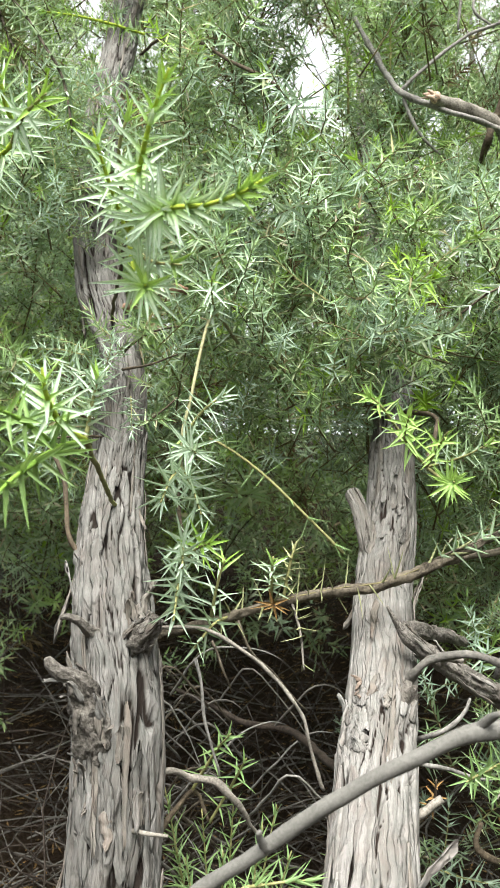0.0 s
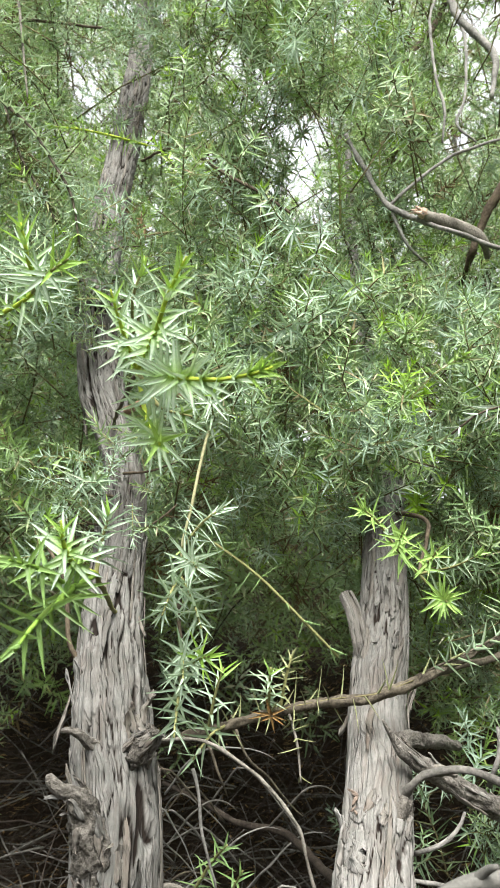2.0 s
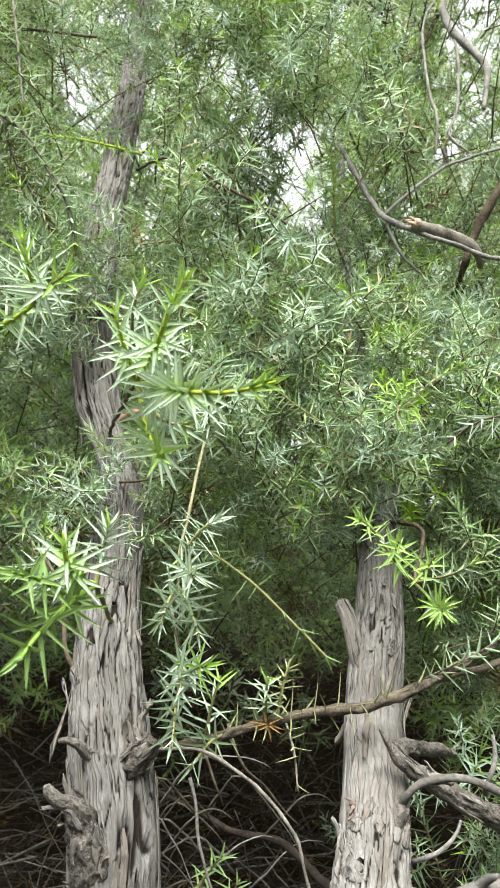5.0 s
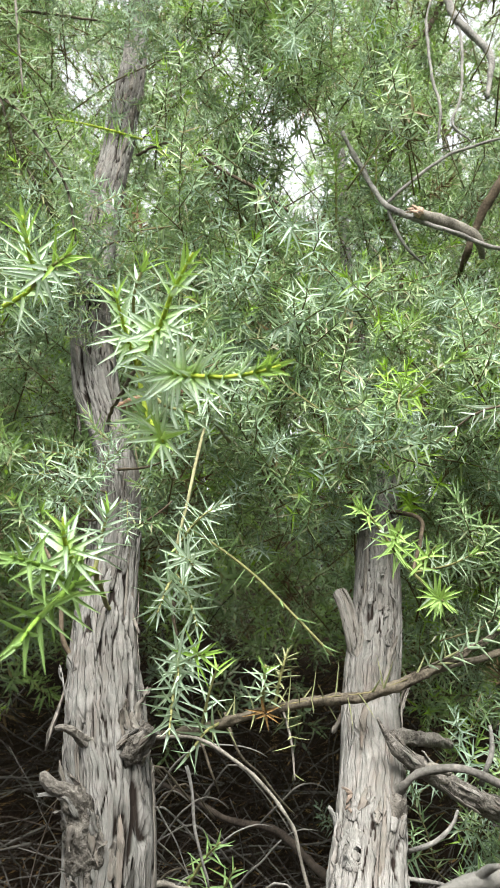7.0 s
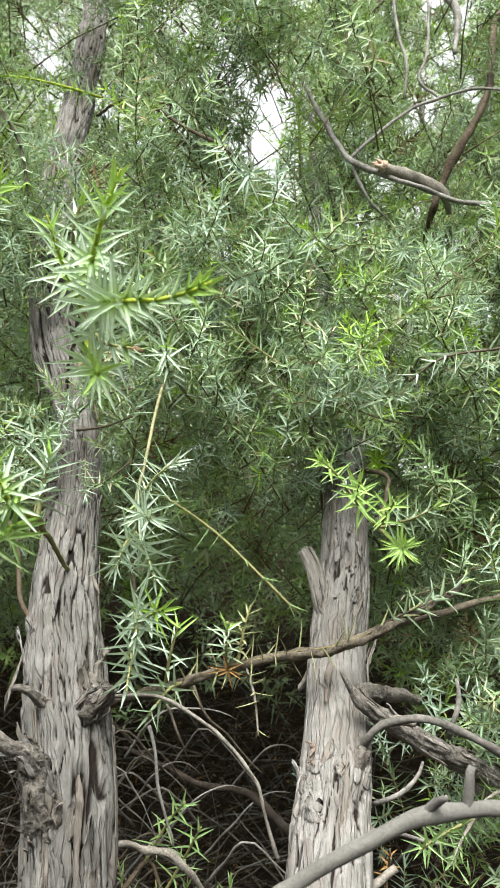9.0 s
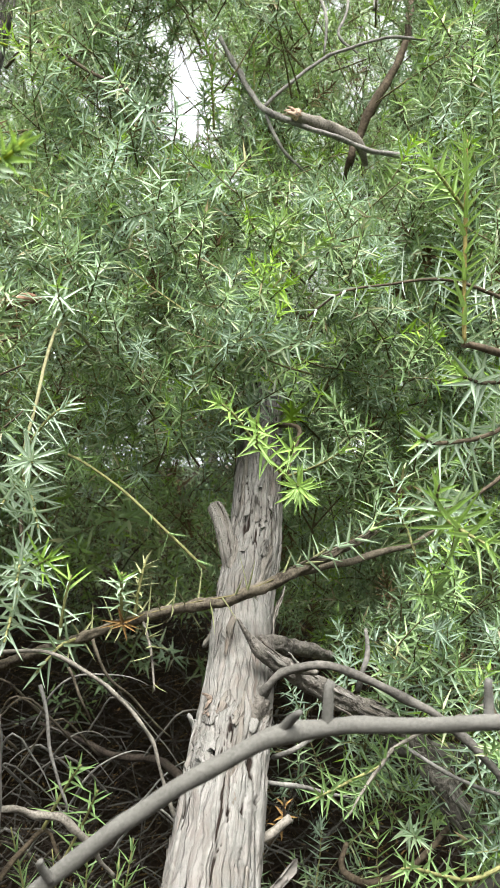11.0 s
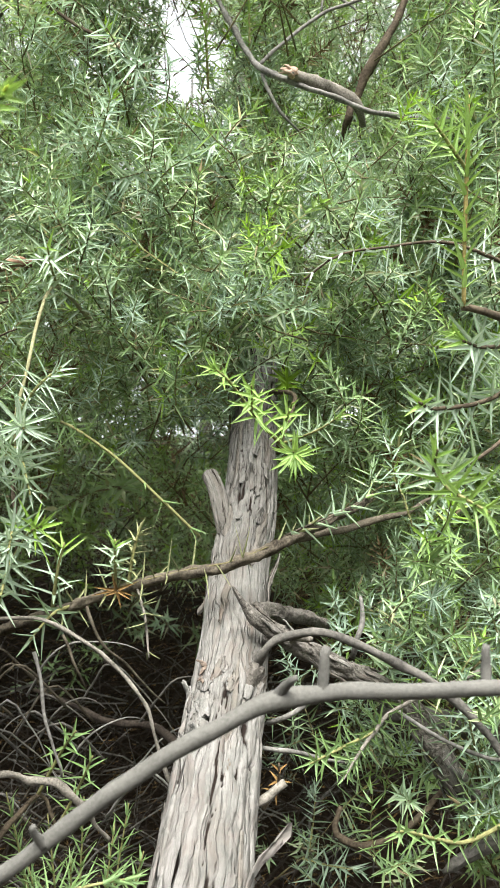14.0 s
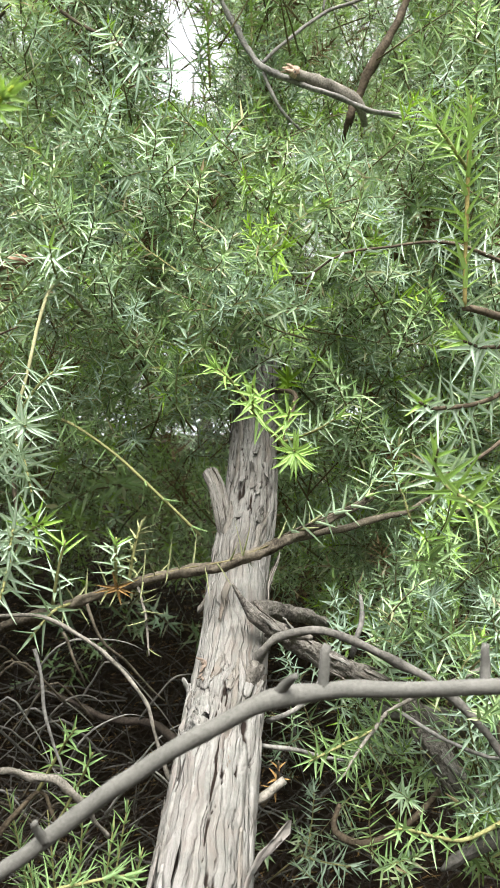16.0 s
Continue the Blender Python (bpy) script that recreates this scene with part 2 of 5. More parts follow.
def tube(pts, count, sides, rough=0.0, knots=0.0, seed=0, bend=0.0):
    """A tapering branch: vertices, faces and the row of its mid line. rough: uneven radius; bend: small wander of the mid line."""
    line, run = smooth_line(pts, count)
    if bend:
        for i in range(1, count - 1):
            line[i, :3] += bend * np.array(noise.noise_vector(Vector((seed * 7.3, run[i] * 60, 0.4))))
    tan, a, b = frames_along(line)
    verts, uvs = [], []
    for i in range(count):
        swell = 1 + knots * max(0.0, noise.noise(Vector((seed * 3.1, run[i] * 70, 9.0)))) * 2
        for k in range(sides):
            th = 2 * math.pi * k / sides
            way = math.cos(th) * a[i] + math.sin(th) * b[i]
            r = line[i, 3] * swell * (1 + rough * noise.noise(Vector((way[0] * 2.2 + seed, way[1] * 2.2 + way[2], run[i] * 130))) + 0.55 * rough * noise.noise(Vector((way[0] * 4.5, way[1] * 4.5 + seed, way[2] * 4.5 + run[i] * 430))))
            verts.append(line[i, :3] + way * r)
            uvs.append((k / sides * 2 * math.pi * line[i, 3], run[i]))
    faces = [(i * sides + k, i * sides + (k + 1) % sides, (i + 1) * sides + (k + 1) % sides, (i + 1) * sides + k) for i in range(count - 1) for k in range(sides)]
    faces.append(tuple(range(sides - 1, -1, -1)))
    faces.append(tuple((count - 1) * sides + k for k in range(sides)))
    return [tuple(v) for v in verts], faces, uvs


def branch(name, pts, parent, material, label="", count=0, sides=10, rough=0.18, knots=0.12, seed=1, bend=0.0012):
    length = sum(math.dist(p[:3], q[:3]) for p, q in zip(pts, pts[1:]))
    v, f, uv = tube(pts, count or max(8, int(length / 0.004)), sides, rough, knots, seed, bend)
    return part(name, mesh(name, v, f, [material], uvs=uv, floats={"fissure": np.zeros(len(v))}), parent, label)


class Stem:
    """The mid line of a trunk, to set strips and stubs on its surface; its rows lie close together between two heights."""

    def __init__(self, pts, count, fine=None):
        self.line, self.run = smooth_line(pts, count)
        if fine:
            low, high, close, wide = fine
            dense, run = smooth_line(pts, 4000)
            keep, last = [0], 0.0
            for i in range(1, len(dense)):
                if run[i] - last >= (close if low < dense[i, 2] < high else wide) or i == len(dense) - 1:
                    keep.append(i)
                    last = run[i]
            self.line, self.run = dense[keep], run[keep]
        self.tan, self.a, self.b = frames_along(self.line)

    def height(self, z):
        """How far along the stem it reaches that height."""
        return float(self.run[int(np.argmin(abs(self.line[:, 2] - z)))])

    def surface(self, v, th, lift=0.0):
        mid, a, b = (np.array([np.interp(v, self.run, rows[:, k]) for k in range(rows.shape[1])]) for rows in (self.line, self.a, self.b))
        way = math.cos(th) * a + math.sin(th) * b
        return mid[:3] + way * (mid[3] + lift), mid[3]


def trunk_mesh(stem, sides, seed, rough=1.0, cracks=1.0, ring=1.0, calm=None):
    """A trunk with interlaced fissures between long raised bark plates."""
    n = len(stem.line)
    verts, uvs, deep = [], [], []
    for i in range(n):
        v = stem.run[i]
        for k in range(sides + 1):
            th = 2 * math.pi * (k % sides) / sides
            way = math.cos(th) * stem.a[i] + math.sin(th) * stem.b[i]
            r = stem.line[i, 3]
            c, s = math.cos(th), math.sin(th)
            still = 1.0 if calm is None else 1 - 0.8 * max(0.0, min(1.0, (stem.line[i, 2] - calm[0]) / 0.012, (calm[1] - stem.line[i, 2]) / 0.03))
            if calm and stem.line[i, 2] < calm[0] - 0.012:
                still = 1.7
            wob = noise.noise(Vector((c * 1.2 + seed, s * 1.2, v * 22)))
            w = noise.noise(Vector((c * 1.6, s * 1.6 + seed, v * 30)))
            w2 = noise.noise(Vector((c * 4.0 + 3, s * 4.0, v * 90 + seed)))
            f1 = noise.noise(Vector((c * 2.9 * ring + 0.62 * w + 0.22 * w2 + seed, s * 2.9 * ring - 0.6 * w, v * 13)))
            f2 = noise.noise(Vector((c * 6.0 * ring + 0.8 * w + 0.3 * w2, s * 6.0 * ring + seed - 0.6 * w, v * 25 + 4)))
            f3 = noise.noise(Vector((c * 17 + 2.0 * w, s * 17 + 8, v * 75 + seed)))
            part1 = max(0.0, min(1.0, 0.55 + 1.7 * noise.noise(Vector((c * 1.7 + 9, s * 1.7 + seed, v * 26)))))
            part2 = max(0.0, min(1.0, 0.45 + 1.9 * noise.noise(Vector((c * 2.3 + seed, s * 2.3 + 5, v * 34)))))
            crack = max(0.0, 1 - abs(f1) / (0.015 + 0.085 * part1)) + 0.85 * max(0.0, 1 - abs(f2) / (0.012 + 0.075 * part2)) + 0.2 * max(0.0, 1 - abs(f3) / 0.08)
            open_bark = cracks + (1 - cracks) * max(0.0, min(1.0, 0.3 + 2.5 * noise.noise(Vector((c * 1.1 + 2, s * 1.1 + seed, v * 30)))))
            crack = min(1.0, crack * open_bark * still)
            step_up = math.tanh(f1 * 14) * 0.035 + math.tanh(f2 * 12) * 0.020
            dome = 0.055 * min(1.0, abs(f1) / 0.2) + 0.030 * min(1.0, abs(f2) / 0.18)
            d = rough * (0.07 * wob + (step_up + dome) * (0.35 + 0.65 * open_bark) * (0.3 + 0.7 * still) + 0.014 * f3 - 0.04 - 0.14 * crack)
            verts.append(stem.line[i, :3] + way * r * (1 + d))
            uvs.append((k / sides * 2 * math.pi * 0.017, v))
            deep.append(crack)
    step = sides + 1
    faces = [(i * step + k, i * step + k + 1, (i + 1) * step + k + 1, (i + 1) * step + k) for i in range(n - 1) for k in range(sides)]
    return [tuple(v) for v in verts], faces, uvs, deep


def bark_strip(stem, z, th, length, width, curl, seed, parent, lift=0.0012, material=None, down=0):
    """A loose strip of bark that follows the trunk, lifts at one end and has ragged edges."""
    rng = random.Random(seed)
    v0 = stem.height(z)
    rows, cols = 15, 5
    verts, uvs = [], []
    up = down or rng.choice((-1, 1, 1))
    drift = rng.uniform(-0.6, 0.6)
    fork = rng.uniform(0.3, 0.8)
    for layer in (0, 1):
        for r in range(rows):
            s = r / (rows - 1)
            taper = min(1.0, 0.25 + s / 0.12) * (1 - 0.75 * s ** 2.2) * (1 + 0.35 * noise.noise(Vector((seed * 0.7, s * 4, 1))))
            for c in range(cols):
                t = c / (cols - 1) - 0.5
                ragged = length * (0.22 * noise.noise(Vector((seed * 1.3, t * 9, 4))) * s * s + 0.05 * noise.noise(Vector((seed, t * 17, s * 9))))
                v = v0 + up * s * length + ragged
                w = t * width * taper + width * 0.16 * noise.noise(Vector((seed, s * 13, c * 2.7))) + width * 0.3 * noise.noise(Vector((seed * 2.1, s * 3.5, 0)))
                off = -0.0006 * max(0.0, 1 - s / 0.25) + lift * 0.35 * s + curl * max(0.0, s - fork) ** 2 * 5 + 0.0006 * noise.noise(Vector((s * 9, c * 1.7, seed * 1.7))) - abs(t) * width * 0.10
                rad = stem.surface(v, 0)[1]
                p, _ = stem.surface(v, th + drift * s * 0.35 + w / rad, off + 0.0005 * layer + rad * 0.02)
                verts.append(tuple(p))
                uvs.append((w + seed * 0.013, v + seed * 0.01))
    half = rows * cols
    faces = []
    for r in range(rows - 1):
        for c in range(cols - 1):
            q = (r * cols + c, r * cols + c + 1, (r + 1) * cols + c + 1, (r + 1) * cols + c)
            faces.append(tuple(reversed(q)))
            faces.append(tuple(half + k for k in q))
    rim = [c for c in range(cols)] + [r * cols + cols - 1 for r in range(1, rows)] + [(rows - 1) * cols + c for c in range(cols - 2, -1, -1)] + [r * cols for r in range(rows - 2, 0, -1)]
    for k, a in enumerate(rim):
        b = rim[(k + 1) % len(rim)]
        faces.append((a, b, half + b, half + a))
    deep = [0.55 * rng.random() * (v < half) for v in range(2 * half)]
    return part("bark_strip", mesh("bark_strip", verts, faces, [material or FLAKE], uvs=uvs, floats={"fissure": deep}), parent)


# ---- juniper sprigs ----
def needle_shape(length, width, fine):
    """One stiff pointed needle along +x, grooved on top: vertices, faces and the strength of the waxy band."""
    w, d = width / 2, width * (0.26 if fine else 0.22)
    if fine:
        xs = (0.0, 0.08, 0.40, 0.78)
        ws = (0.65, 1.0, 0.80, 0.38)
        v, f = [], []
        for x, k in zip(xs, ws):
            sag = -0.06 * length * x * x
            v += [(x * length, -w * k, d * k + sag), (x * length, -w * k * 0.4, sag - d * 0.1), (x * length, w * k * 0.4, sag - d * 0.1), (x * length, w * k, d * k + sag)]
        v.append((length, 0, -0.06 * length))
        for i in range(3):
            a, b = i * 4, i * 4 + 4
            f += [(a, a + 1, b + 1, b), (a + 1, a + 2, b + 2, b + 1), (a + 2, a + 3, b + 3, b + 2)]
        f += [(12, 13, 16), (13, 14, 16), (14, 15, 16)]
        band = [0.0, 1, 1, 0.0] * 4 + [0.1]
    elif fine is None:
        v = [(0, 0, 0), (length * 0.3, -w, 0), (length * 0.3, w, 0), (length, 0, -0.03 * length)]
        f = [(0, 1, 2), (1, 3, 2)]
        band = [0.6, 0.1, 0.9, 0.2]
    else:
        v = [(0, -0.7 * w, d), (0, 0, -d), (0, 0.7 * w, d), (0.25 * length, -w, d), (0.25 * length, 0, -d), (0.25 * length, w, d), (length, 0, -0.03 * length)]
        f = [(0, 3, 4), (0, 4, 1), (1, 4, 5), (1, 5, 2), (3, 6, 4), (4, 6, 5)]
        band = [0.0, 0.9, 0.0, 0.0, 1.0, 0.0, 0.15]
    return np.array(v, float), f, band


def needle_poses(length, whorls, nl, seed, bare=0.0):
    """Poses of the needles in whorls of three along a sprig on +z, with each one's length and age (1 at the tip)."""
    rng = random.Random(seed)
    lean = (rng.uniform(-0.3, 0.3), rng.uniform(-0.3, 0.3))
    open_up = rng.uniform(0, 26)

    def mid(s):
        return Vector((lean[0] * length * s * s, lean[1] * length * s * s, length * s))

    out = []
    for j in range(whorls):
        s = bare + (1 - bare) * (j + 0.5) / whorls
        turn = (j % 2) * math.pi / 3 + rng.uniform(-0.35, 0.35)
        rise = open_up + (62 - open_up) * max(0.0, s - 0.5) / 0.5 + rng.uniform(-10, 10)
        size = nl * (1.0 if s < 0.7 else 1.0 - 0.5 * (s - 0.7) / 0.3) * (0.8 if s < 0.1 else 1)
        for k in range(3):
            if rng.random() < 0.06:
                continue
            a = turn + k * 2 * math.pi / 3 + rng.uniform(-0.26, 0.26)
            e = radians(rise + rng.uniform(-14, 14))
            x = Vector((math.cos(a) * math.cos(e), math.sin(a) * math.cos(e), math.sin(e)))
            y = Vector((-math.sin(a), math.cos(a), 0))
            z = x.cross(y)
            m = Matrix((x, y, z)).transposed().to_4x4()
            m.translation = mid(s) + x * 0.0004
            out.append((m, size * rng.uniform(0.75, 1.12), s))
    return out, mid


def sprig_arrays(length, whorls, nl, nw, seed, fine=False, fresh=0.6, tone=0.4, bare=0.0, with_needles=True):
    """Arrays of one sprig: a thin stem and its whorled needles."""
    poses, mid = needle_poses(length, whorls, nl, seed, bare)
    verts, faces, idx, age, tones, band = [], [], [], [], [], []
    sides, rows = 3, 3
    r0 = 0.0004 + length * 0.006
    for i in range(rows):
        s = i / (rows - 1)
        c = mid(s)
        r = r0 * (1 - 0.65 * s)
        for k in range(sides):
            th = 2 * math.pi * k / sides
            verts.append((c.x + r * math.cos(th), c.y + r * math.sin(th), c.z))
            age.append(0), tones.append(tone), band.append(0)
    for i in range(rows - 1):
        for k in range(sides):
            faces.append((i * sides + k, i * sides + (k + 1) % sides, (i + 1) * sides + (k + 1) % sides, (i + 1) * sides + k))
            idx.append(0)
    if with_needles:
        rng = random.Random(seed + 5)
        for m, size, s in poses:
            v, f, bd = needle_shape(size, nw * rng.uniform(0.85, 1.15), fine)
            base = len(verts)
            r = np.array(m.to_3x3())
            verts += [tuple(p) for p in (v @ r.T + np.array(m.translation))]
            faces += [tuple(base + k for k in q) for q in f]
            idx += [1] * len(f)
            a = fresh * max(0.0, (s - 0.35) / 0.65)
            age += [a] * len(v)
            tones += [min(1, max(0, tone + rng.uniform(-0.2, 0.2)))] * len(v)
            band += bd
    return np.array(verts), faces, np.array(idx), np.array(age), np.array(tones), np.array(band)


def sprig_mesh(*args, **kw):
    v, f, i, a, t, b = sprig_arrays(*args, **kw)
    return mesh("sprig", v, f, [STEM, NEEDLE], i, floats={"age": a, "tone": t, "band": b}, smooth=False)


# kinds of sprig shared by the ones that can be told apart
rk = random.Random(11)
KINDS = [dict(length=l, whorls=max(4, int(l / 0.0036)), nl=rk.uniform(0.0125, 0.0168), nw=rk.uniform(0.0013, 0.0017), seed=40 + k,
              fresh=rk.choice((0.1, 0.3, 0.6, 0.9)), tone=rk.choice((0.0, 0.2, 0.45, 0.75, 0.95)))
         for k, l in enumerate((0.014, 0.017, 0.020, 0.023, 0.026, 0.029, 0.032, 0.036, 0.040, 0.016, 0.019, 0.022, 0.025, 0.028, 0.034))]
FAR_KINDS = [dict(length=l, whorls=max(4, int(l / 0.0050)), nl=rk.uniform(0.0140, 0.0180), nw=rk.uniform(0.0019, 0.0024), seed=140 + k, fresh=rk.choice((0.1, 0.4)), tone=rk.choice((0.0, 0.2, 0.5)))
             for k, l in enumerate((0.024, 0.030, 0.036, 0.042, 0.027, 0.033))]
SHARED = [sprig_mesh(**k) for k in KINDS]


def tri_arrays(kind, fine):
    v, f, i, a, t, b = sprig_arrays(fine=fine, **kind)
    tris, idx = [], []
    for q, m in zip(f, i):
        for k in range(1, len(q) - 1):
            tris.append((q[0], q[k], q[k + 1]))
            idx.append(m)
    return v, np.array(tris), np.array(idx), a, t, b


ARRAYS = [tri_arrays(k, False) for k in KINDS]
FAR_ARRAYS = [tri_arrays(k, None) for k in FAR_KINDS]
NEEDLES = []
for k in range(6):
    nv, nf, nb = needle_shape(0.017, 0.0021, True)
    for fresh_age in (0.15, 0.95):
        NEEDLES.append((fresh_age, mesh("needle", nv, nf, [NEEDLE], floats={"age": [fresh_age * (0.75 + 0.05 * k)] * len(nv), "tone": [(0.3 + 0.1 * k) * (1.2 - fresh_age)] * len(nv), "band": nb}, smooth=False)))

# waxy needles that turn lime towards the stem
for_core = needle_shape(0.017, 0.0021, True)
CORE_NEEDLES = [mesh("needle", for_core[0], for_core[1], [NEEDLE], floats={"age": [g * (0.8 + 0.1 * k) for g in (1, 1, 0.95, 1, 0.9, 0.9, 0.9, 0.9, 0.5, 0.5, 0.5, 0.5, 0.2, 0.2, 0.2, 0.2, 0.1)], "tone": [0.7 + 0.1 * k] * 17, "band": for_core[2]}, smooth=False) for k in range(3)]
GREEN_NEEDLES = [mesh("needle", for_core[0], for_core[1], [NEEDLE], floats={"age": [0.15 + 0.1 * k] * 17, "tone": [0.0] * 17, "band": [0.0] * 17}, smooth=False) for k in range(4)]
# darker, less waxy copies for low sprigs, with the shade put into their colour
SHADED_NEEDLES = [mesh("needle", *needle_shape(0.017, 0.0017, True)[:2], [NEEDLE], floats={"age": [0.1] * 17, "tone": [0.08 * k] * 17, "band": [0.1] * 17}, smooth=False) for k in range(4)]
PALE_NEEDLES = [mesh("needle", *needle_shape(0.017, 0.0018, True)[:2], [NEEDLE], floats={"age": [0.05] * 17, "tone": [0.75 + 0.1 * k] * 17, "band": [0.9] * 17}, smooth=False) for k in range(3)]
STRAW = twig_material("straw_needles", (0.13, 0.15, 0.065), (0.27, 0.28, 0.15), rough=0.5)
STRAW_NEEDLES = [mesh("needle", *needle_shape(0.017, 0.0020, True)[:2], [STRAW], smooth=False)]
DRY_NEEDLES = [mesh("needle", *needle_shape(0.017, 0.0017, True)[:2], [DRY], smooth=False)]


def aim(place, way, spin, scale=1.0):
    """A pose at place with +z along way."""
    q = Vector(way).to_track_quat('Z', 'Y').to_matrix().to_4x4()
    return Matrix.Translation(place) @ q @ pose(0, 0, 0, 0, 0, spin) @ Matrix.Scale(scale, 4)


def hero_sprig(pts, parent, whorls, nl, seed, fresh=0.9, tone=0, stem_material=None, label="", start=0.0, keep=0.95, pool=None, base_rise=14):
    """A near sprig along a curve: its stem, with every needle a piece of its own."""
    line, run = smooth_line(pts, 24)
    tan, a, b = frames_along(line)
    v, f, uv = tube(pts, 18, 7, 0.2, 0.1, seed, 0.0)
    stem = part("sprig", mesh("sprig", v, f, [stem_material or STEM], uvs=uv), parent, label)
    rng = random.Random(seed)
    for j in range(whorls):
        s = start + (1 - start) * (j + 0.4) / whorls
        i = min(23, int(s * 23))
        rise = base_rise + (66 - base_rise) * max(0.0, s - 0.65) / 0.35 + rng.uniform(-9, 9)
        for k in range(3):
            if rng.random() > keep:
                continue
            th = (j % 2) * math.pi / 3 + k * 2 * math.pi / 3 + rng.uniform(-0.4, 0.4)
            e = radians(rise + rng.uniform(-15, 15))
            side = Vector(a[i]) * math.cos(th) + Vector(b[i]) * math.sin(th)
            x = side * math.cos(e) + Vector(tan[i]) * math.sin(e)
            z = (Vector(tan[i]) - x * x.dot(Vector(tan[i]))).normalized()
            y = z.cross(x)
            m = Matrix((x, y, z)).transposed().to_4x4()
            size = nl / 0.017 * rng.uniform(0.78, 1.12) * (1 if s < 0.8 else 1 - 0.45 * (s - 0.8) / 0.2)
            m = m @ Matrix.Diagonal((size, rng.uniform(0.7, 0.95), 0.85, 1))
            m.translation = Vector(line[i, :3]) + side * line[i, 3] * 0.7
            young = s > 1 - 0.5 * fresh
            pick = pool if pool and (pool is not CORE_NEEDLES or s < 0.9) else [me for g, me in NEEDLES if (g > 0.5) == young]
            part("needle", pick[(rng.randrange(3) + tone) % len(pick)], stem, at=m)
    return stem


def grow(line, spacing, spread, rng, scale=(0.8, 1.2), lean=(0, -0.45, 0.30)):
    """Poses of sprigs that stand off a bough on all sides and lean to its tip and to the light."""
    tan, a, b = frames_along(line)
    run = np.r_[0, np.cumsum(np.linalg.norm(np.diff(line[:, :3], axis=0), axis=1))]
    out, s, k = [], run[-1] * 0.18, rng.uniform(0, 6)
    while s < run[-1]:
        i = min(len(line) - 1, int(np.searchsorted(run, s)))
        th = k + rng.uniform(-0.5, 0.5)
        e = radians(spread + rng.uniform(-15, 15))
        way = (a[i] * math.cos(th) + b[i] * math.sin(th)) * math.sin(e) + tan[i] * math.cos(e) + np.array(lean)
        out.append((Vector(line[i, :3]), Vector(way).normalized(), rng.uniform(0, 360), rng.uniform(*scale)))
        k += 2.4
        s += spacing * rng.uniform(0.7, 1.3)
    out.append((Vector(line[-1, :3]), Vector(tan[-1]), rng.uniform(0, 360), rng.uniform(*scale)))
    return out


def bough_line(start, way, length, rng, droop=0.0):
    p = Vector(start)
    w = Vector(way).normalized()
    thick = 0.0006 + length * 0.0014
    pts = [(*p, thick)]
    for k in range(4):
        w = (w + Vector((rng.uniform(-0.22, 0.22), rng.uniform(-0.22, 0.22), rng.uniform(-0.18, 0.22) - droop))).normalized()
        p = p + w * length / 4
        pts.append((*p, thick * (1 - 0.2 * (k + 1))))
    return pts


class Bulk:
    """Many sprigs or twigs joined into one mesh."""

    def __init__(self):
        self.v, self.f, self.i, self.a, self.t, self.b, self.n = [], [], [], [], [], [], 0

    def sprig(self, arrays, m, tone=None, fresh=None, dry=False, young=0.0):
        v, f, i, a, t, b = arrays
        if dry:
            i = i * 2
        r = np.array(m)
        self.v.append(v @ r[:3, :3].T + r[:3, 3])
        self.f.append(f + self.n)
        self.i.append(i)
        self.a.append(a if fresh is None else np.clip(a * fresh + young, 0, 1))
        self.t.append(t if tone is None else np.clip(t * 0.4 + tone * 0.6, 0, 1))
        self.b.append(b)
        self.n += len(v)

    def tube(self, pts, count, sides, mat, seed, bend=0.0):
        v, f, uv = tube(pts, count, sides, 0.0, 0.0, seed, bend)
        tris = [(q[0], q[k], q[k + 1]) for q in f for k in range(1, len(q) - 1)]
        self.v.append(np.array(v))
        self.f.append(np.array(tris) + self.n)
        self.i.append(np.full(len(tris), mat))
        for store in (self.a, self.t, self.b):
            store.append(np.zeros(len(v)))
        self.n += len(v)

    def build(self, name, mats, parent=None, label=""):
        v, f = np.vstack(self.v).astype(np.float32), np.vstack(self.f).astype(np.int32)
        me = bpy.data.meshes.new(name)
        me.vertices.add(len(v))
        me.vertices.foreach_set("co", v.ravel())
        me.loops.add(f.size)
        me.loops.foreach_set("vertex_index", f.ravel())
        me.polygons.add(len(f))
        me.polygons.foreach_set("loop_start", np.arange(0, f.size, 3, dtype=np.int32))
        for m in mats:
            me.materials.append(m)
        me.polygons.foreach_set("material_index", np.concatenate(self.i).astype(np.int32))
        me.update(calc_edges=True)
        for key, store in (("age", self.a), ("tone", self.t), ("band", self.b)):
            me.attributes.new(key, 'FLOAT', 'POINT').data.foreach_set("value", np.concatenate(store).astype(np.float32))
        return tagged(part(name, me, parent, label), kind="stuff")


# ---- the ground: a bank of needle litter that rises behind the trunks ----
def bank(x, y):
    z = np.interp(y, [-400, -0.5, 0.1, 0.45, 0.9, 1.5, 2.5, 5, 12, 400], [0, 0, 0.08, 0.42, 0.68, 1.02, 1.50, 2.2, 2.8, 2.8])
    return float(z) + 0.018 * noise.noise(Vector((x * 4, y * 4, 0))) + 0.03 * noise.noise(Vector((x * 1.1, y * 1.1, 5)))


def ground_axis(fine, step, reach):
    near = list(np.arange(-fine, fine + step, step))
    far = [fine * 1.35 ** k for k in range(1, 40) if fine * 1.35 ** k < reach] + [reach]
    return [-f for f in reversed(far)] + near + far


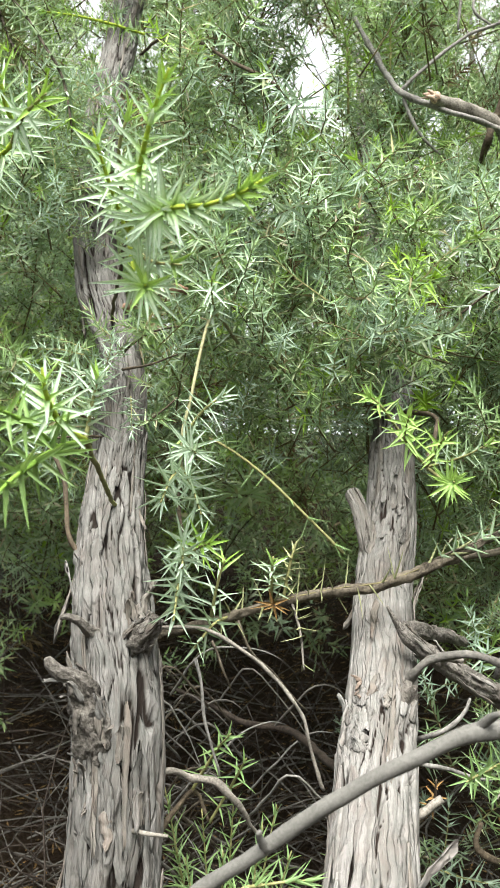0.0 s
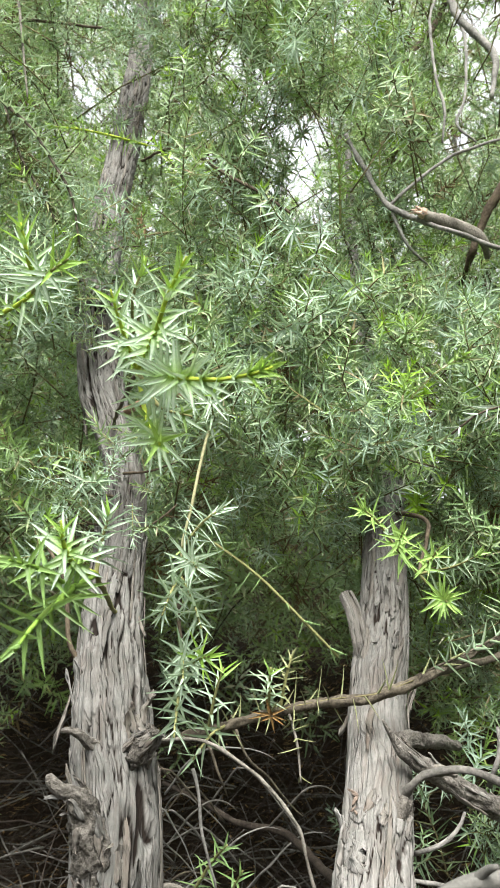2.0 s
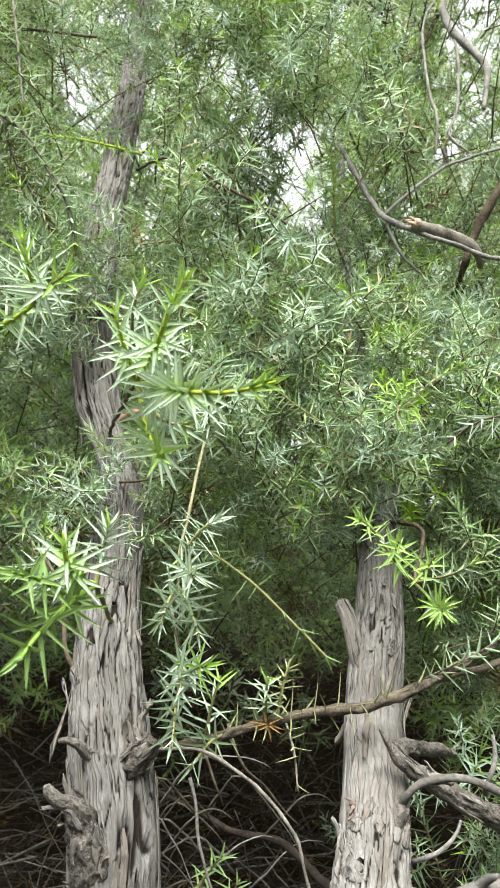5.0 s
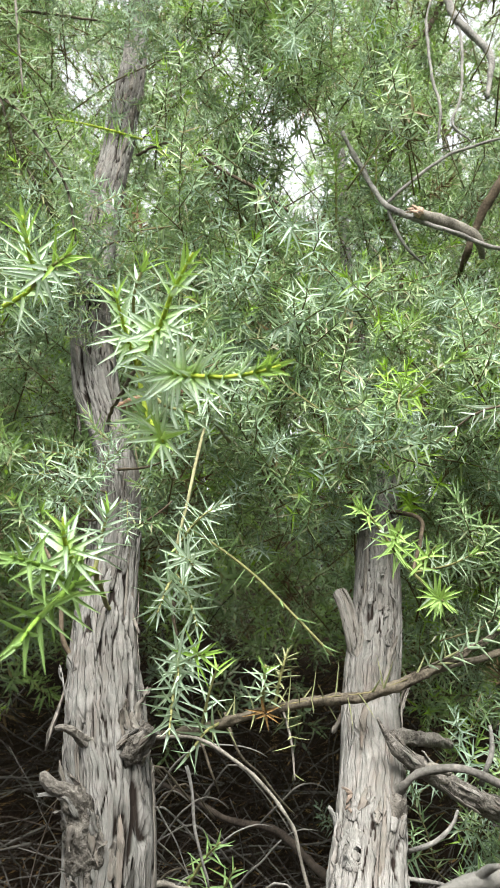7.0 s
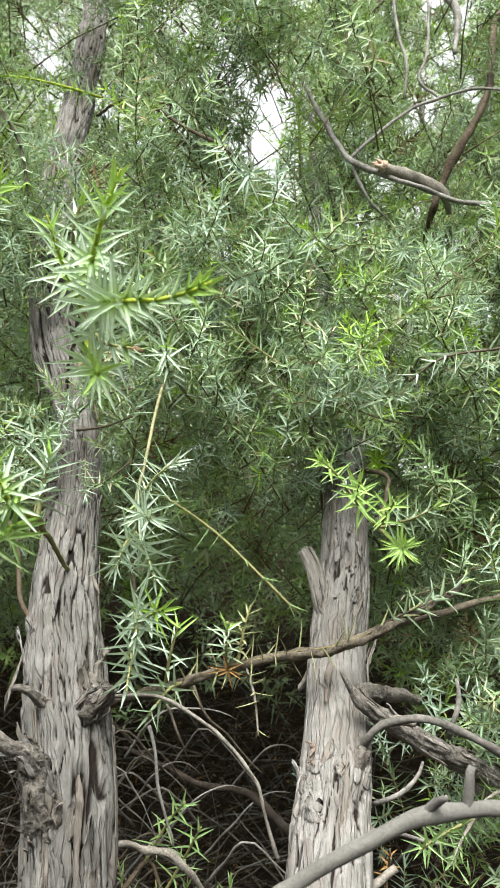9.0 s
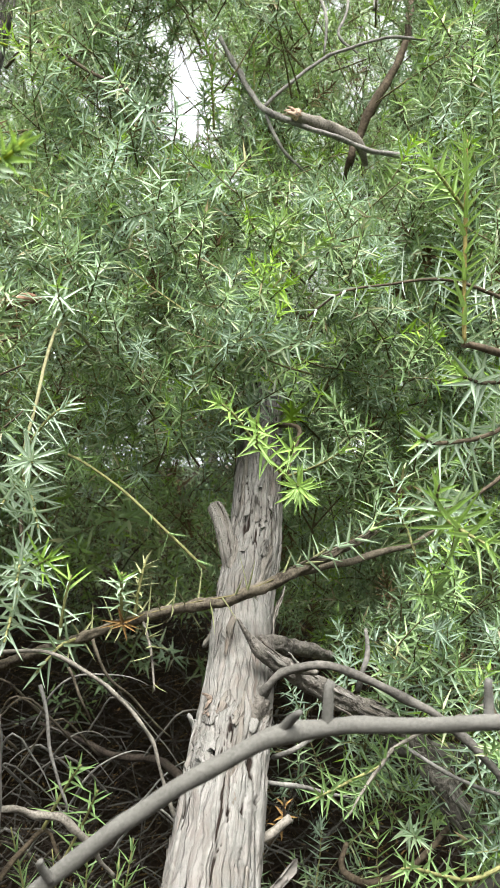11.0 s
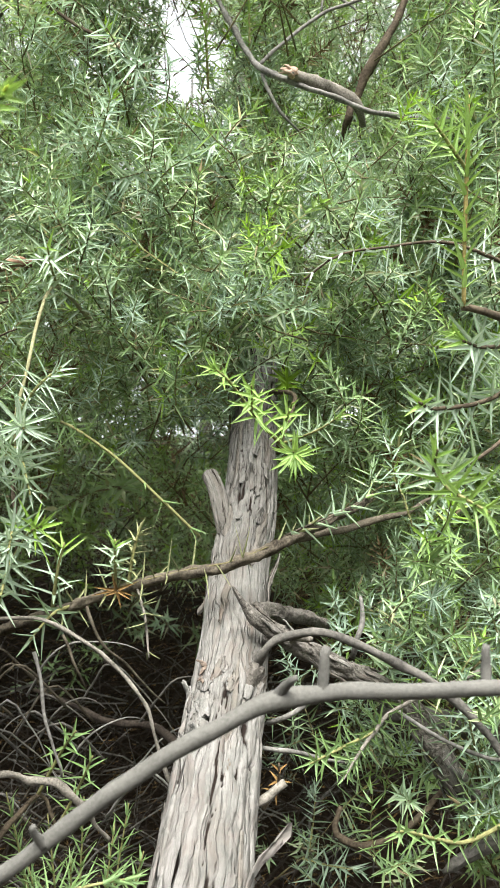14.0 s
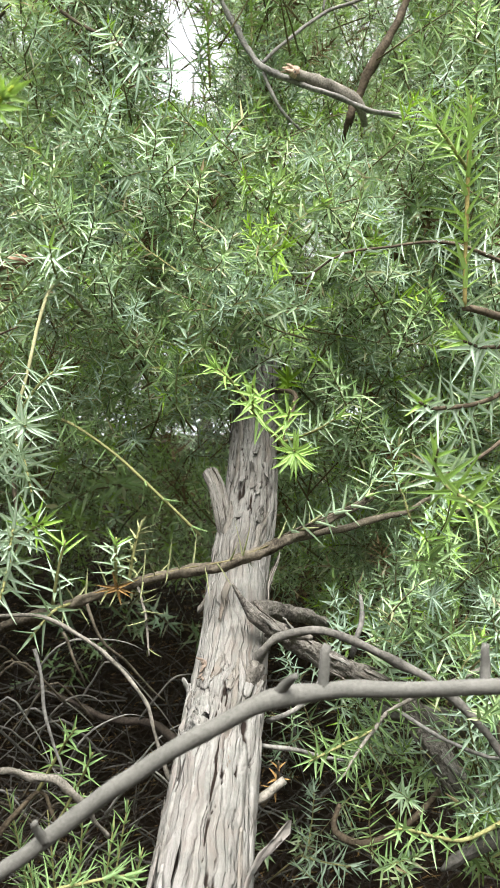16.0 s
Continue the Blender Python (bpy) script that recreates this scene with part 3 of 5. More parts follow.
gx = ground_axis(1.3, 0.03, 400)
gy = [y + 0.7 for y in ground_axis(1.3, 0.03, 400)]
gv = [(x, y, bank(x, y)) for y in gy for x in gx]
gf = [(j * len(gx) + i, j * len(gx) + i + 1, (j + 1) * len(gx) + i + 1, (j + 1) * len(gx) + i) for j in range(len(gy) - 1) for i in range(len(gx) - 1)]
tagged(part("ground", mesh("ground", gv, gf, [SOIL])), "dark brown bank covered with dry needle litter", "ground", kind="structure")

# ---- the two juniper trunks ----
LEFT = [(-0.095, 0.30, 0.22, 0.030), (-0.094, 0.385, 0.55, 0.0235), (-0.0975, 0.43, 0.80, 0.0205), (-0.0987, 0.4400, 0.9002, 0.0200), (-0.1008, 0.4450, 0.9295, 0.0197),
        (-0.1065, 0.4550, 0.9611, 0.0190), (-0.1119, 0.4700, 1.0022, 0.0164), (-0.1125, 0.4850, 1.0493, 0.0138), (-0.1132, 0.4930, 1.0736, 0.0126), (-0.1154, 0.5050, 1.1043, 0.0116),
        (-0.1264, 0.5180, 1.1380, 0.0123), (-0.1385, 0.5300, 1.1742, 0.0140), (-0.1494, 0.5500, 1.2486, 0.0136), (-0.1476, 0.5700, 1.3338, 0.0128), (-0.1460, 0.6000, 1.4104, 0.0120),
        (-0.1444, 0.6300, 1.5029, 0.0114), (-0.1446, 0.6600, 1.6145, 0.0105), (-0.14, 0.70, 1.85, 0.008), (-0.13, 0.74, 2.1, 0.004)]
RIGHT = [(-0.02, 0.19, 0.12, 0.030), (-0.018, 0.24, 0.50, 0.022), (-0.007, 0.315, 0.765, 0.0178), (-0.0005, 0.355, 0.845, 0.0166), (0.0080, 0.3950, 0.8848, 0.0158),
         (0.0137, 0.4200, 0.9067, 0.0160), (0.0222, 0.4500, 0.9363, 0.0160), (0.0293, 0.4850, 0.9738, 0.0152), (0.0388, 0.5150, 1.0131, 0.0148),
         (0.0484, 0.5400, 1.0724, 0.0130), (0.0570, 0.5850, 1.1376, 0.0118), (0.066, 0.68, 1.25, 0.010), (0.085, 0.85, 1.45, 0.007), (0.10, 0.95, 1.70, 0.004)]


def juniper(name, label, pts, seed, strips, z_range, material, rough=1.0, cracks=1.0, ring=1.0, calm=None):
    tree = thing(name, label, "tree", (pts[0][0], pts[0][1], bank(pts[0][0], pts[0][1])), "juniper trees")
    tree.location = (0, 0, 0)
    stem = Stem(pts, 100, (z_range[0], z_range[1] + 0.08, 0.0017 if z_range[1] < 1.3 else 0.0021, 0.012))
    v, f, uv, deep = trunk_mesh(stem, 150, seed, rough, cracks, ring, calm)
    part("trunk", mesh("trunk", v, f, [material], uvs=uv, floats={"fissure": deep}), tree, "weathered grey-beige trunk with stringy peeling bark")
    rng = random.Random(seed)
    for k in range(strips):
        bark_strip(stem, rng.uniform(*z_range), rng.uniform(0, 2 * math.pi), rng.uniform(0.02, 0.07), rng.uniform(0.0015, 0.005), rng.choice((0.0004, 0.001, 0.002, 0.004)), seed * 100 + k, tree)
    return tree, stem


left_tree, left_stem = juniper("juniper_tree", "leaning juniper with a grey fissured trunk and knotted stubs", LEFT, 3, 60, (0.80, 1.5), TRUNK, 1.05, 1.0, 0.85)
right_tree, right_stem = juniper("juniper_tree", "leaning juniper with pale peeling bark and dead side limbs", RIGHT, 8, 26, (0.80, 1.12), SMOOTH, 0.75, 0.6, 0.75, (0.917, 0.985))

def gnarl(name, pts, parent, label, seed, rough=2.2, sides=60, material=None):
    """A stub or split limb with the same fissured bark as the trunks, closed at its end."""
    length = sum(math.dist(p[:3], q[:3]) for p, q in zip(pts, pts[1:]))
    v, f, uv, deep = trunk_mesh(Stem(pts, max(14, int(length / 0.0016))), sides, seed, rough, 0.35, 0.42)
    f.append(tuple(len(v) - 1 - k for k in range(sides)))
    f.append(tuple(range(sides)))
    return part(name, mesh(name, v, f, [material or WEATHERED], uvs=uv, floats={"fissure": deep}), parent, label)


def knob(name, pts, parent, label, seed, rough=1.0, sides=44, material=None, step=0.0008):
    """A ragged broken stub with lumpy, flaking bark."""
    length = sum(math.dist(p[:3], q[:3]) for p, q in zip(pts, pts[1:]))
    line, run = smooth_line(pts, max(16, int(length / step)))
    tan, a, b = frames_along(line)
    verts = []
    for i in range(len(line)):
        for k in range(sides):
            th = 2 * math.pi * k / sides
            way = Vector(math.cos(th) * a[i] + math.sin(th) * b[i])
            c, d, v = math.cos(th), math.sin(th), run[i]
            lump = 0.42 * noise.noise(Vector((c * 1.3 + seed, d * 1.3, v * 95))) + 0.20 * noise.noise(Vector((c * 3.4, d * 3.4 + seed, v * 190))) + 0.11 * noise.noise(Vector((c * 9, d * 9 + seed, v * 420))) + 0.07 * noise.noise(Vector((c * 19, d * 19, v * 900 + seed)))
            lump -= 0.30 * max(0.0, 1 - abs(noise.noise(Vector((c * 2.3, d * 2.3 + seed, v * 45)))) / 0.10)
            verts.append(tuple(Vector(line[i, :3]) + way * line[i, 3] * max(0.3, 1 + rough * lump)))
    n = len(line)
    faces = [(i * sides + k, i * sides + (k + 1) % sides, (i + 1) * sides + (k + 1) % sides, (i + 1) * sides + k) for i in range(n - 1) for k in range(sides)]
    faces.append(tuple((n - 1) * sides + k for k in range(sides)))
    faces.append(tuple(range(sides - 1, -1, -1)))
    return part(name, mesh(name, verts, faces, [material or KNOT]), parent, label)


# dead limbs, stubs and twigs on the trunks
branch("limb", [(0.0225, 0.448, 0.9260, 0.0080), (0.0300, 0.4345, 0.9345, 0.0030), (0.0340, 0.4290, 0.9385, 0.0018), (0.0398, 0.4250, 0.9431, 0.0018), (0.0562, 0.4200, 0.9463, 0.0018), (0.0751, 0.4200, 0.9387, 0.0018),
                (0.1007, 0.4200, 0.9246, 0.0017), (0.1187, 0.4200, 0.9092, 0.0016), (0.1299, 0.4200, 0.8945, 0.0016), (0.1543, 0.4200, 0.8637, 0.0016)], right_tree, GREY, "curved grey dead limb", rough=0.35, knots=0.3, seed=4)
SPLIT = [(0.0212, 0.4240, 0.9668, 0.0005), (0.0232, 0.4255, 0.9632, 0.0010), (0.0262, 0.4280, 0.9588, 0.0017), (0.0305, 0.4310, 0.9535, 0.0030), (0.0380, 0.4370, 0.9480, 0.0036), (0.0470, 0.4440, 0.9430, 0.0042), (0.0618, 0.4550, 0.9340, 0.0050), (0.0790, 0.4660, 0.9262, 0.0052), (0.0960, 0.4780, 0.9180, 0.0058), (0.1132, 0.4870, 0.9051, 0.0060),
         (0.1325, 0.4900, 0.8715, 0.0062), (0.1455, 0.4900, 0.8570, 0.0060), (0.1560, 0.4910, 0.8490, 0.0060), (0.19, 0.500, 0.825, 0.0078), (0.30, 0.56, 0.68, 0.010), (0.36, 0.58, 0.46, 0.011)]
knob("limb", SPLIT, right_tree, "thick split dead limb sloping to the litter", 5, 0.62, 40, DRIFT, 0.0016)
knob("limb", [(0.0330, 0.4500, 0.9550, 0.0050), (0.0399, 0.4600, 0.9565, 0.0042), (0.0520, 0.4760, 0.9545, 0.0038), (0.0640, 0.4950, 0.9530, 0.0034), (0.0800, 0.5200, 0.9490, 0.0024)], right_tree, "", 6, 0.7, 30, DRIFT, 0.0014)
split_stem = Stem(SPLIT, 160)
sliver = random.Random(41)
for k in range(46):
    z = sliver.uniform(0.845, 0.957)
    bark_strip(split_stem, z, sliver.uniform(0, 2 * math.pi), sliver.uniform(0.010, 0.030), sliver.uniform(0.0014, 0.0036), sliver.choice((0.0006, 0.0015, 0.003)), 1500 + k, right_tree, 0.0009, sliver.choice((WEATHERED, FLAKE, WEATHERED)))
branch("stub", [(0.0470, 0.4420, 0.9440, 0.0022), (0.0520, 0.4360, 0.9435, 0.0018), (0.0555, 0.4320, 0.9425, 0.0012)], right_tree, PALE, "", sides=9, rough=0.5, seed=69)
gnarl("stub", [(0.0300, 0.5080, 0.985, 0.0070), (0.0240, 0.5000, 1.0020, 0.0048), (0.0208, 0.5030, 1.0214, 0.0044), (0.0172, 0.5080, 1.0326, 0.0040), (0.0165, 0.5085, 1.0340, 0.0022)], right_tree, "short cut branch stub", 7, 1.4)
branch("stub", [(0.0150, 0.400, 0.8850, 0.0020), (0.027, 0.404, 0.885, 0.0019), (0.037, 0.405, 0.891, 0.0016)], right_tree, PALE, "pale broken twig stub", seed=8)
knob("stub", [(-0.0985, 0.4420, 0.8700, 0.0085), (-0.1020, 0.4310, 0.8930, 0.0085), (-0.1070, 0.4230, 0.9130, 0.0080), (-0.1105, 0.4170, 0.9290, 0.0068), (-0.1150, 0.4120, 0.9370, 0.0040), (-0.1195, 0.4090, 0.9390, 0.0030), (-0.1235, 0.4070, 0.9425, 0.0024), (-0.1245, 0.4060, 0.9450, 0.0014)], left_tree, "knotted broken branch stub with loose bark", 9, 0.9)
knob("stub", [(-0.1085, 0.4420, 0.9530, 0.0040), (-0.1130, 0.4320, 0.9560, 0.0026), (-0.1165, 0.4270, 0.9600, 0.0020), (-0.1210, 0.4240, 0.9620, 0.0014), (-0.1245, 0.4230, 0.9615, 0.0008)], left_tree, "", 10, 0.8, 26)
knob("stub", [(-0.0950, 0.4400, 0.9480, 0.0080), (-0.0895, 0.4330, 0.9535, 0.0066), (-0.0845, 0.4290, 0.9580, 0.0046), (-0.0815, 0.4270, 0.9615, 0.0022)], left_tree, "dark hollow knot with curled bark", 11, 1.1, 44)
knob("stub", [(0.0165, 0.4330, 0.9160, 0.0060), (0.0250, 0.4270, 0.9240, 0.0052), (0.0305, 0.4300, 0.9330, 0.0040)], right_tree, "swollen knot with torn orange-brown bark", 12, 0.9, 40)
ragged = random.Random(23)
for stub, low, high, count in ((Stem([(-0.0985, 0.4420, 0.8700, 0.0085), (-0.1020, 0.4310, 0.8930, 0.0085), (-0.1070, 0.4230, 0.9130, 0.0080), (-0.1105, 0.4170, 0.9290, 0.0068), (-0.1150, 0.4120, 0.9370, 0.0040), (-0.1195, 0.4090, 0.9390, 0.0030), (-0.1235, 0.4070, 0.9425, 0.0024), (-0.1245, 0.4060, 0.9450, 0.0014)], 60), 0.875, 0.938, 34), (Stem([(-0.0950, 0.4400, 0.9480, 0.0080), (-0.0895, 0.4330, 0.9535, 0.0066), (-0.0845, 0.4290, 0.9580, 0.0046), (-0.0815, 0.4270, 0.9615, 0.0022)], 40), 0.949, 0.957, 12)):
    for k in range(count):
        bark_strip(stub, ragged.uniform(low, high), ragged.uniform(0, 2 * math.pi), ragged.uniform(0.006, 0.014), ragged.uniform(0.002, 0.0045), ragged.choice((0.001, 0.002, 0.0035)), 1400 + k + count * 50, left_tree, 0.001, ragged.choice((FLAKE, TRUNK)))
for k, (zz, th) in enumerate(((0.953, 2.3), (0.958, 2.6), (0.949, 2.0), (0.962, 2.4), (0.905, 0.9), (0.915, 0.5), (0.895, 1.2), (0.888, 0.7), (0.925, 1.1), (0.882, 1.5), (0.900, 1.7), (0.875, 2.2))):
    bark_strip(left_stem, zz, th, 0.014, 0.0055, 0.0035, 900 + k, left_tree, 0.0015)
for k, (zz, th) in enumerate(((1.00, 1.4), (1.02, 1.9), (1.03, 1.2), (1.045, 1.7), (1.035, 2.1), (1.015, 1.6), (0.995, 2.0), (1.05, 1.4))):
    bark_strip(right_stem, zz, th, 0.009 + 0.003 * (k % 3), 0.0035, 0.0035, 950 + k, right_tree, 0.0012, SMOOTH)
# the torn collar under the dead limb: curled lips of bark and rusty fibres
peel = random.Random(31)
for k in range(11):
    th = 0.7 + 1.9 * k / 10 + peel.uniform(-0.12, 0.12)
    bark_strip(right_stem, 0.9195 - 0.006 * abs(th - 1.9) + peel.uniform(-0.003, 0.003), th, peel.uniform(0.006, 0.012), peel.uniform(0.003, 0.006), peel.uniform(0.0004, 0.0016), 960 + k, right_tree, 0.0012, peel.choice((SMOOTH, FLAKE)))
for k in range(4):
    bark_strip(right_stem, peel.uniform(0.919, 0.926), peel.uniform(0.7, 1.3), peel.uniform(0.0025, 0.006), peel.uniform(0.0012, 0.0028), peel.uniform(0.0003, 0.001), 990 + k, right_tree, 0.0016, RUST_WOOD)
for k in range(7):
    bark_strip(right_stem, peel.uniform(0.880, 0.915), peel.uniform(0.2, 1.3), peel.uniform(0.006, 0.012), peel.uniform(0.004, 0.007), peel.uniform(0.0004, 0.002), 1010 + k, right_tree, 0.0015, SMOOTH)
# long broad strips that part and lift below the collar
for k in range(11):
    bark_strip(right_stem, 0.905 - 0.018 * (k % 5) - peel.uniform(0, 0.012), 0.25 + 2.7 * ((k * 7) % 11) / 10, peel.uniform(0.055, 0.11), peel.uniform(0.0045, 0.0085), peel.choice((0.001, 0.002, 0.005)), 1200 + k, right_tree, peel.uniform(0.0012, 0.0030), PALE_BARK, -1)
for k in range(8):
    bark_strip(right_stem, peel.uniform(0.80, 0.90), peel.uniform(0.2, 2.9), peel.uniform(0.025, 0.05), peel.uniform(0.0015, 0.003), peel.uniform(0.004, 0.008), 1240 + k, right_tree, 0.0025, PALE_BARK)
for k in range(30):
    bark_strip(left_stem, peel.uniform(0.84, 1.06), peel.uniform(0.1, 3.0), peel.uniform(0.025, 0.06), peel.uniform(0.002, 0.005), peel.choice((0.001, 0.002, 0.003)), 1300 + k, left_tree, 0.001, TRUNK)
branch("twig", [(-0.0873, 0.4330, 0.9581, 0.0008), (-0.0588, 0.4400, 0.9555, 0.0008), (-0.0378, 0.4400, 0.9429, 0.0008), (-0.0199, 0.4400, 0.9244, 0.0008), (-0.0127, 0.4450, 0.9044, 0.0008), (-0.0066, 0.4500, 0.8855, 0.0007)], left_tree, PALE, "thin bare drooping twig", count=60, sides=8, rough=0.4, knots=0.3, seed=12)
branch("twig", [(-0.0860, 0.4480, 0.8930, 0.0015), (-0.0750, 0.4550, 0.8934, 0.0013), (-0.0658, 0.4600, 0.8884, 0.0016), (-0.0552, 0.4600, 0.8860, 0.0015), (-0.0460, 0.4650, 0.8764, 0.0012), (-0.0353, 0.4800, 0.8582, 0.0009)], left_tree, PALE, "crooked pale dead twig", count=40, sides=9, rough=0.5, knots=0.4, seed=13, bend=0.0022)
branch("twig", [(-0.0930, 0.4240, 0.8760, 0.0012), (-0.0830, 0.4180, 0.8750, 0.0010), (-0.0735, 0.4170, 0.8740, 0.0007)], left_tree, PALE, "", sides=7, seed=14)
branch("limb", [(-0.108, 0.47, 0.975, 0.0014), (-0.131, 0.462, 1.0, 0.0013), (-0.135, 0.46, 1.03, 0.0011), (-0.148, 0.46, 1.055, 0.0008)], left_tree, BROWN, "", seed=15)
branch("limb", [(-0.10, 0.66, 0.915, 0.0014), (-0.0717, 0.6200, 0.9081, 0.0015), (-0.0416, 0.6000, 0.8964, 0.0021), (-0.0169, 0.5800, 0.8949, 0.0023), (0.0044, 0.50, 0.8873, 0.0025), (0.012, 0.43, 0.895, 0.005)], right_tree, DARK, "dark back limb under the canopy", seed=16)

branch("twig", [(-0.0669, 0.4600, 0.9428, 0.0009), (-0.0636, 0.4600, 0.9303, 0.0008), (-0.0622, 0.4620, 0.9155, 0.0008), (-0.0590, 0.4650, 0.9030, 0.0007), (-0.0550, 0.4700, 0.8877, 0.0005)], left_tree, ASH, "", sides=7, seed=120)
branch("twig", [(-0.0485, 0.5000, 0.9664, 0.0009), (-0.0414, 0.5000, 0.9463, 0.0008), (-0.0263, 0.5100, 0.9313, 0.0007), (-0.0093, 0.5200, 0.9128, 0.0004)], left_tree, HAZEL, "", sides=7, seed=121)
branch("twig", [(-0.0624, 0.5200, 0.9501, 0.0009), (-0.0549, 0.5200, 0.9323, 0.0007), (-0.0509, 0.5300, 0.9215, 0.0004)], left_tree, HAZEL, "", sides=7, seed=122)

knob("limb", [(0.105, 0.515, 0.902, 0.0050), (0.1275, 0.52, 0.8984, 0.0058), (0.1461, 0.52, 0.8948, 0.0062), (0.1638, 0.525, 0.8869, 0.0062), (0.21, 0.55, 0.868, 0.0065), (0.30, 0.60, 0.80, 0.0075), (0.40, 0.64, 0.50, 0.009)], right_tree, "grey weathered log leaning on the bank", 61, 0.4, 30, GREY, 0.003)
knob("limb", [(0.1190, 0.480, 0.8335, 0.0008), (0.1245, 0.478, 0.8372, 0.0026), (0.1345, 0.476, 0.8425, 0.0032), (0.1453, 0.474, 0.8462, 0.0036), (0.19, 0.50, 0.842, 0.0055), (0.28, 0.56, 0.70, 0.007), (0.33, 0.58, 0.46, 0.008)], right_tree, "", 62, 0.6, 30, GREY, 0.002)
branch("limb", [(0.0748, 0.49, 0.8631, 0.0010), (0.0712, 0.49, 0.8517, 0.0016), (0.0819, 0.49, 0.8450, 0.0018), (0.0960, 0.49, 0.8466, 0.0017), (0.1083, 0.49, 0.8521, 0.0014), (0.1290, 0.492, 0.8680, 0.0014)], right_tree, BROWN, "arched dead twig on the bank", sides=12, rough=0.4, seed=63)
branch("twig", [(0.1385, 0.474, 0.8560, 0.0016), (0.1398, 0.470, 0.8628, 0.0015), (0.1421, 0.470, 0.8729, 0.0012), (0.1433, 0.470, 0.8874, 0.0008)], right_tree, GREY, "", sides=8, seed=64)
branch("twig", [(0.1010, 0.47, 0.908, 0.0009), (0.1074, 0.45, 0.9010, 0.0009), (0.1204, 0.45, 0.8938, 0.0009), (0.1331, 0.45, 0.8888, 0.0008), (0.1416, 0.45, 0.8868, 0.0008), (0.19, 0.47, 0.880, 0.0006)], right_tree, ASH, "", sides=7, seed=65)
branch("twig", [(0.0830, 0.478, 0.9330, 0.0014), (0.0850, 0.470, 0.9424, 0.0013), (0.0880, 0.470, 0.9522, 0.0011), (0.0876, 0.470, 0.9618, 0.0006)], right_tree, ASH, "", sides=8, rough=0.5, seed=66)
branch("twig", [(0.0360, 0.445, 0.9080, 0.0013), (0.0470, 0.440, 0.9120, 0.0011), (0.0560, 0.440, 0.9190, 0.0009), (0.0600, 0.441, 0.9260, 0.0006)], right_tree, ASH, "", sides=8, rough=0.4, seed=67)
branch("twig", [(0.0245, 0.430, 0.9020, 0.0010), (0.0400, 0.436, 0.8985, 0.0010), (0.0560, 0.445, 0.8935, 0.0009), (0.0700, 0.452, 0.8890, 0.0005)], right_tree, ASH, "", sides=7, seed=68)

stray = random.Random(81)
for k in range(26):
    x, y, z = stray.uniform(-0.13, 0.0), stray.uniform(0.50, 0.60), stray.uniform(0.85, 0.945)
    a, size = stray.uniform(-0.9, 0.9), stray.uniform(0.025, 0.06)
    side = stray.choice((-1, 1))
    pts = [(x + side * size * u * math.cos(a), y + 0.01 * u, z + size * u * math.sin(a) - 0.025 * u * u, 0.0006 * (1.1 - 0.7 * u)) for u in (0.0, 0.35, 0.7, 1.0)]
    branch("twig", [(x - side * 0.02, y + 0.03, z - 0.025, 0.0008)] + pts, left_tree, stray.choice((GREY, ASH, HAZEL)), "", count=18, sides=5, rough=0.3, seed=300 + k)

# the brown needled branch that crosses in front of the second trunk
crossing = branch("limb", [(-0.105, 0.50, 0.948, 0.0026), (-0.0689, 0.4700, 0.9576, 0.0024), (-0.0310, 0.4550, 0.9676, 0.0023), (0.0027, 0.4450, 0.9741, 0.0024), (0.0205, 0.4400, 0.9760, 0.0024), (0.0414, 0.4400, 0.9834, 0.0023),
                (0.0641, 0.4450, 0.9936, 0.0018), (0.0811, 0.4550, 1.0010, 0.0015), (0.0960, 0.4650, 1.0091, 0.0011)], left_tree, HAZEL, "rough brown branch with a few pale needles", count=130, sides=16, seed=17, knots=0.2, rough=0.55)
branch("limb", [(0.0480, 0.4445, 0.9860, 0.0018), (0.0780, 0.4600, 0.9934, 0.0019), (0.1100, 0.4700, 1.0010, 0.0014), (0.1322, 0.4800, 1.0108, 0.0009)], left_tree, HAZEL, "", seed=18)

hero_sprig([(0.036, 0.4385, 0.983, 0.0005), (0.0500, 0.4390, 0.990, 0.0005), (0.0641, 0.4420, 0.9955, 0.0005), (0.0811, 0.4520, 1.0030, 0.0004), (0.0960, 0.4620, 1.0111, 0.0003)], left_tree, 11, 0.0140, 59, 0.2, 0, HAZEL, "", 0.05, 0.75)
# bare of most needles, with a few dry ones
hero_sprig([(-0.060, 0.4655, 0.9600, 0.0004), (-0.0310, 0.4530, 0.9690, 0.0004), (0.0027, 0.4430, 0.9755, 0.0004), (0.0205, 0.4380, 0.9775, 0.0004), (0.0414, 0.4380, 0.9850, 0.0004), (0.0641, 0.4430, 0.9960, 0.0004)], left_tree, 24, 0.0165, 60, 0.9, 0, OLIVE, "", 0.05, 0.45, STRAW_NEEDLES)
hero_sprig([(-0.0300, 0.4540, 0.9690, 0.0006), (-0.0290, 0.447, 0.9680, 0.0005), (-0.0282, 0.443, 0.9672, 0.0003)], left_tree, 3, 0.010, 61, 0.5, 0, BROWN, "dry orange needle whorl", 0.3, 1.0, DRY_NEEDLES)
hero_sprig([(-0.020, 0.4500, 0.9690, 0.0006), (-0.0165, 0.446, 0.955, 0.0006), (-0.0150, 0.445, 0.938, 0.0004)], left_tree, 7, 0.010, 62, 0.4, 0, PALE, "", 0.1, 0.6, STRAW_NEEDLES)

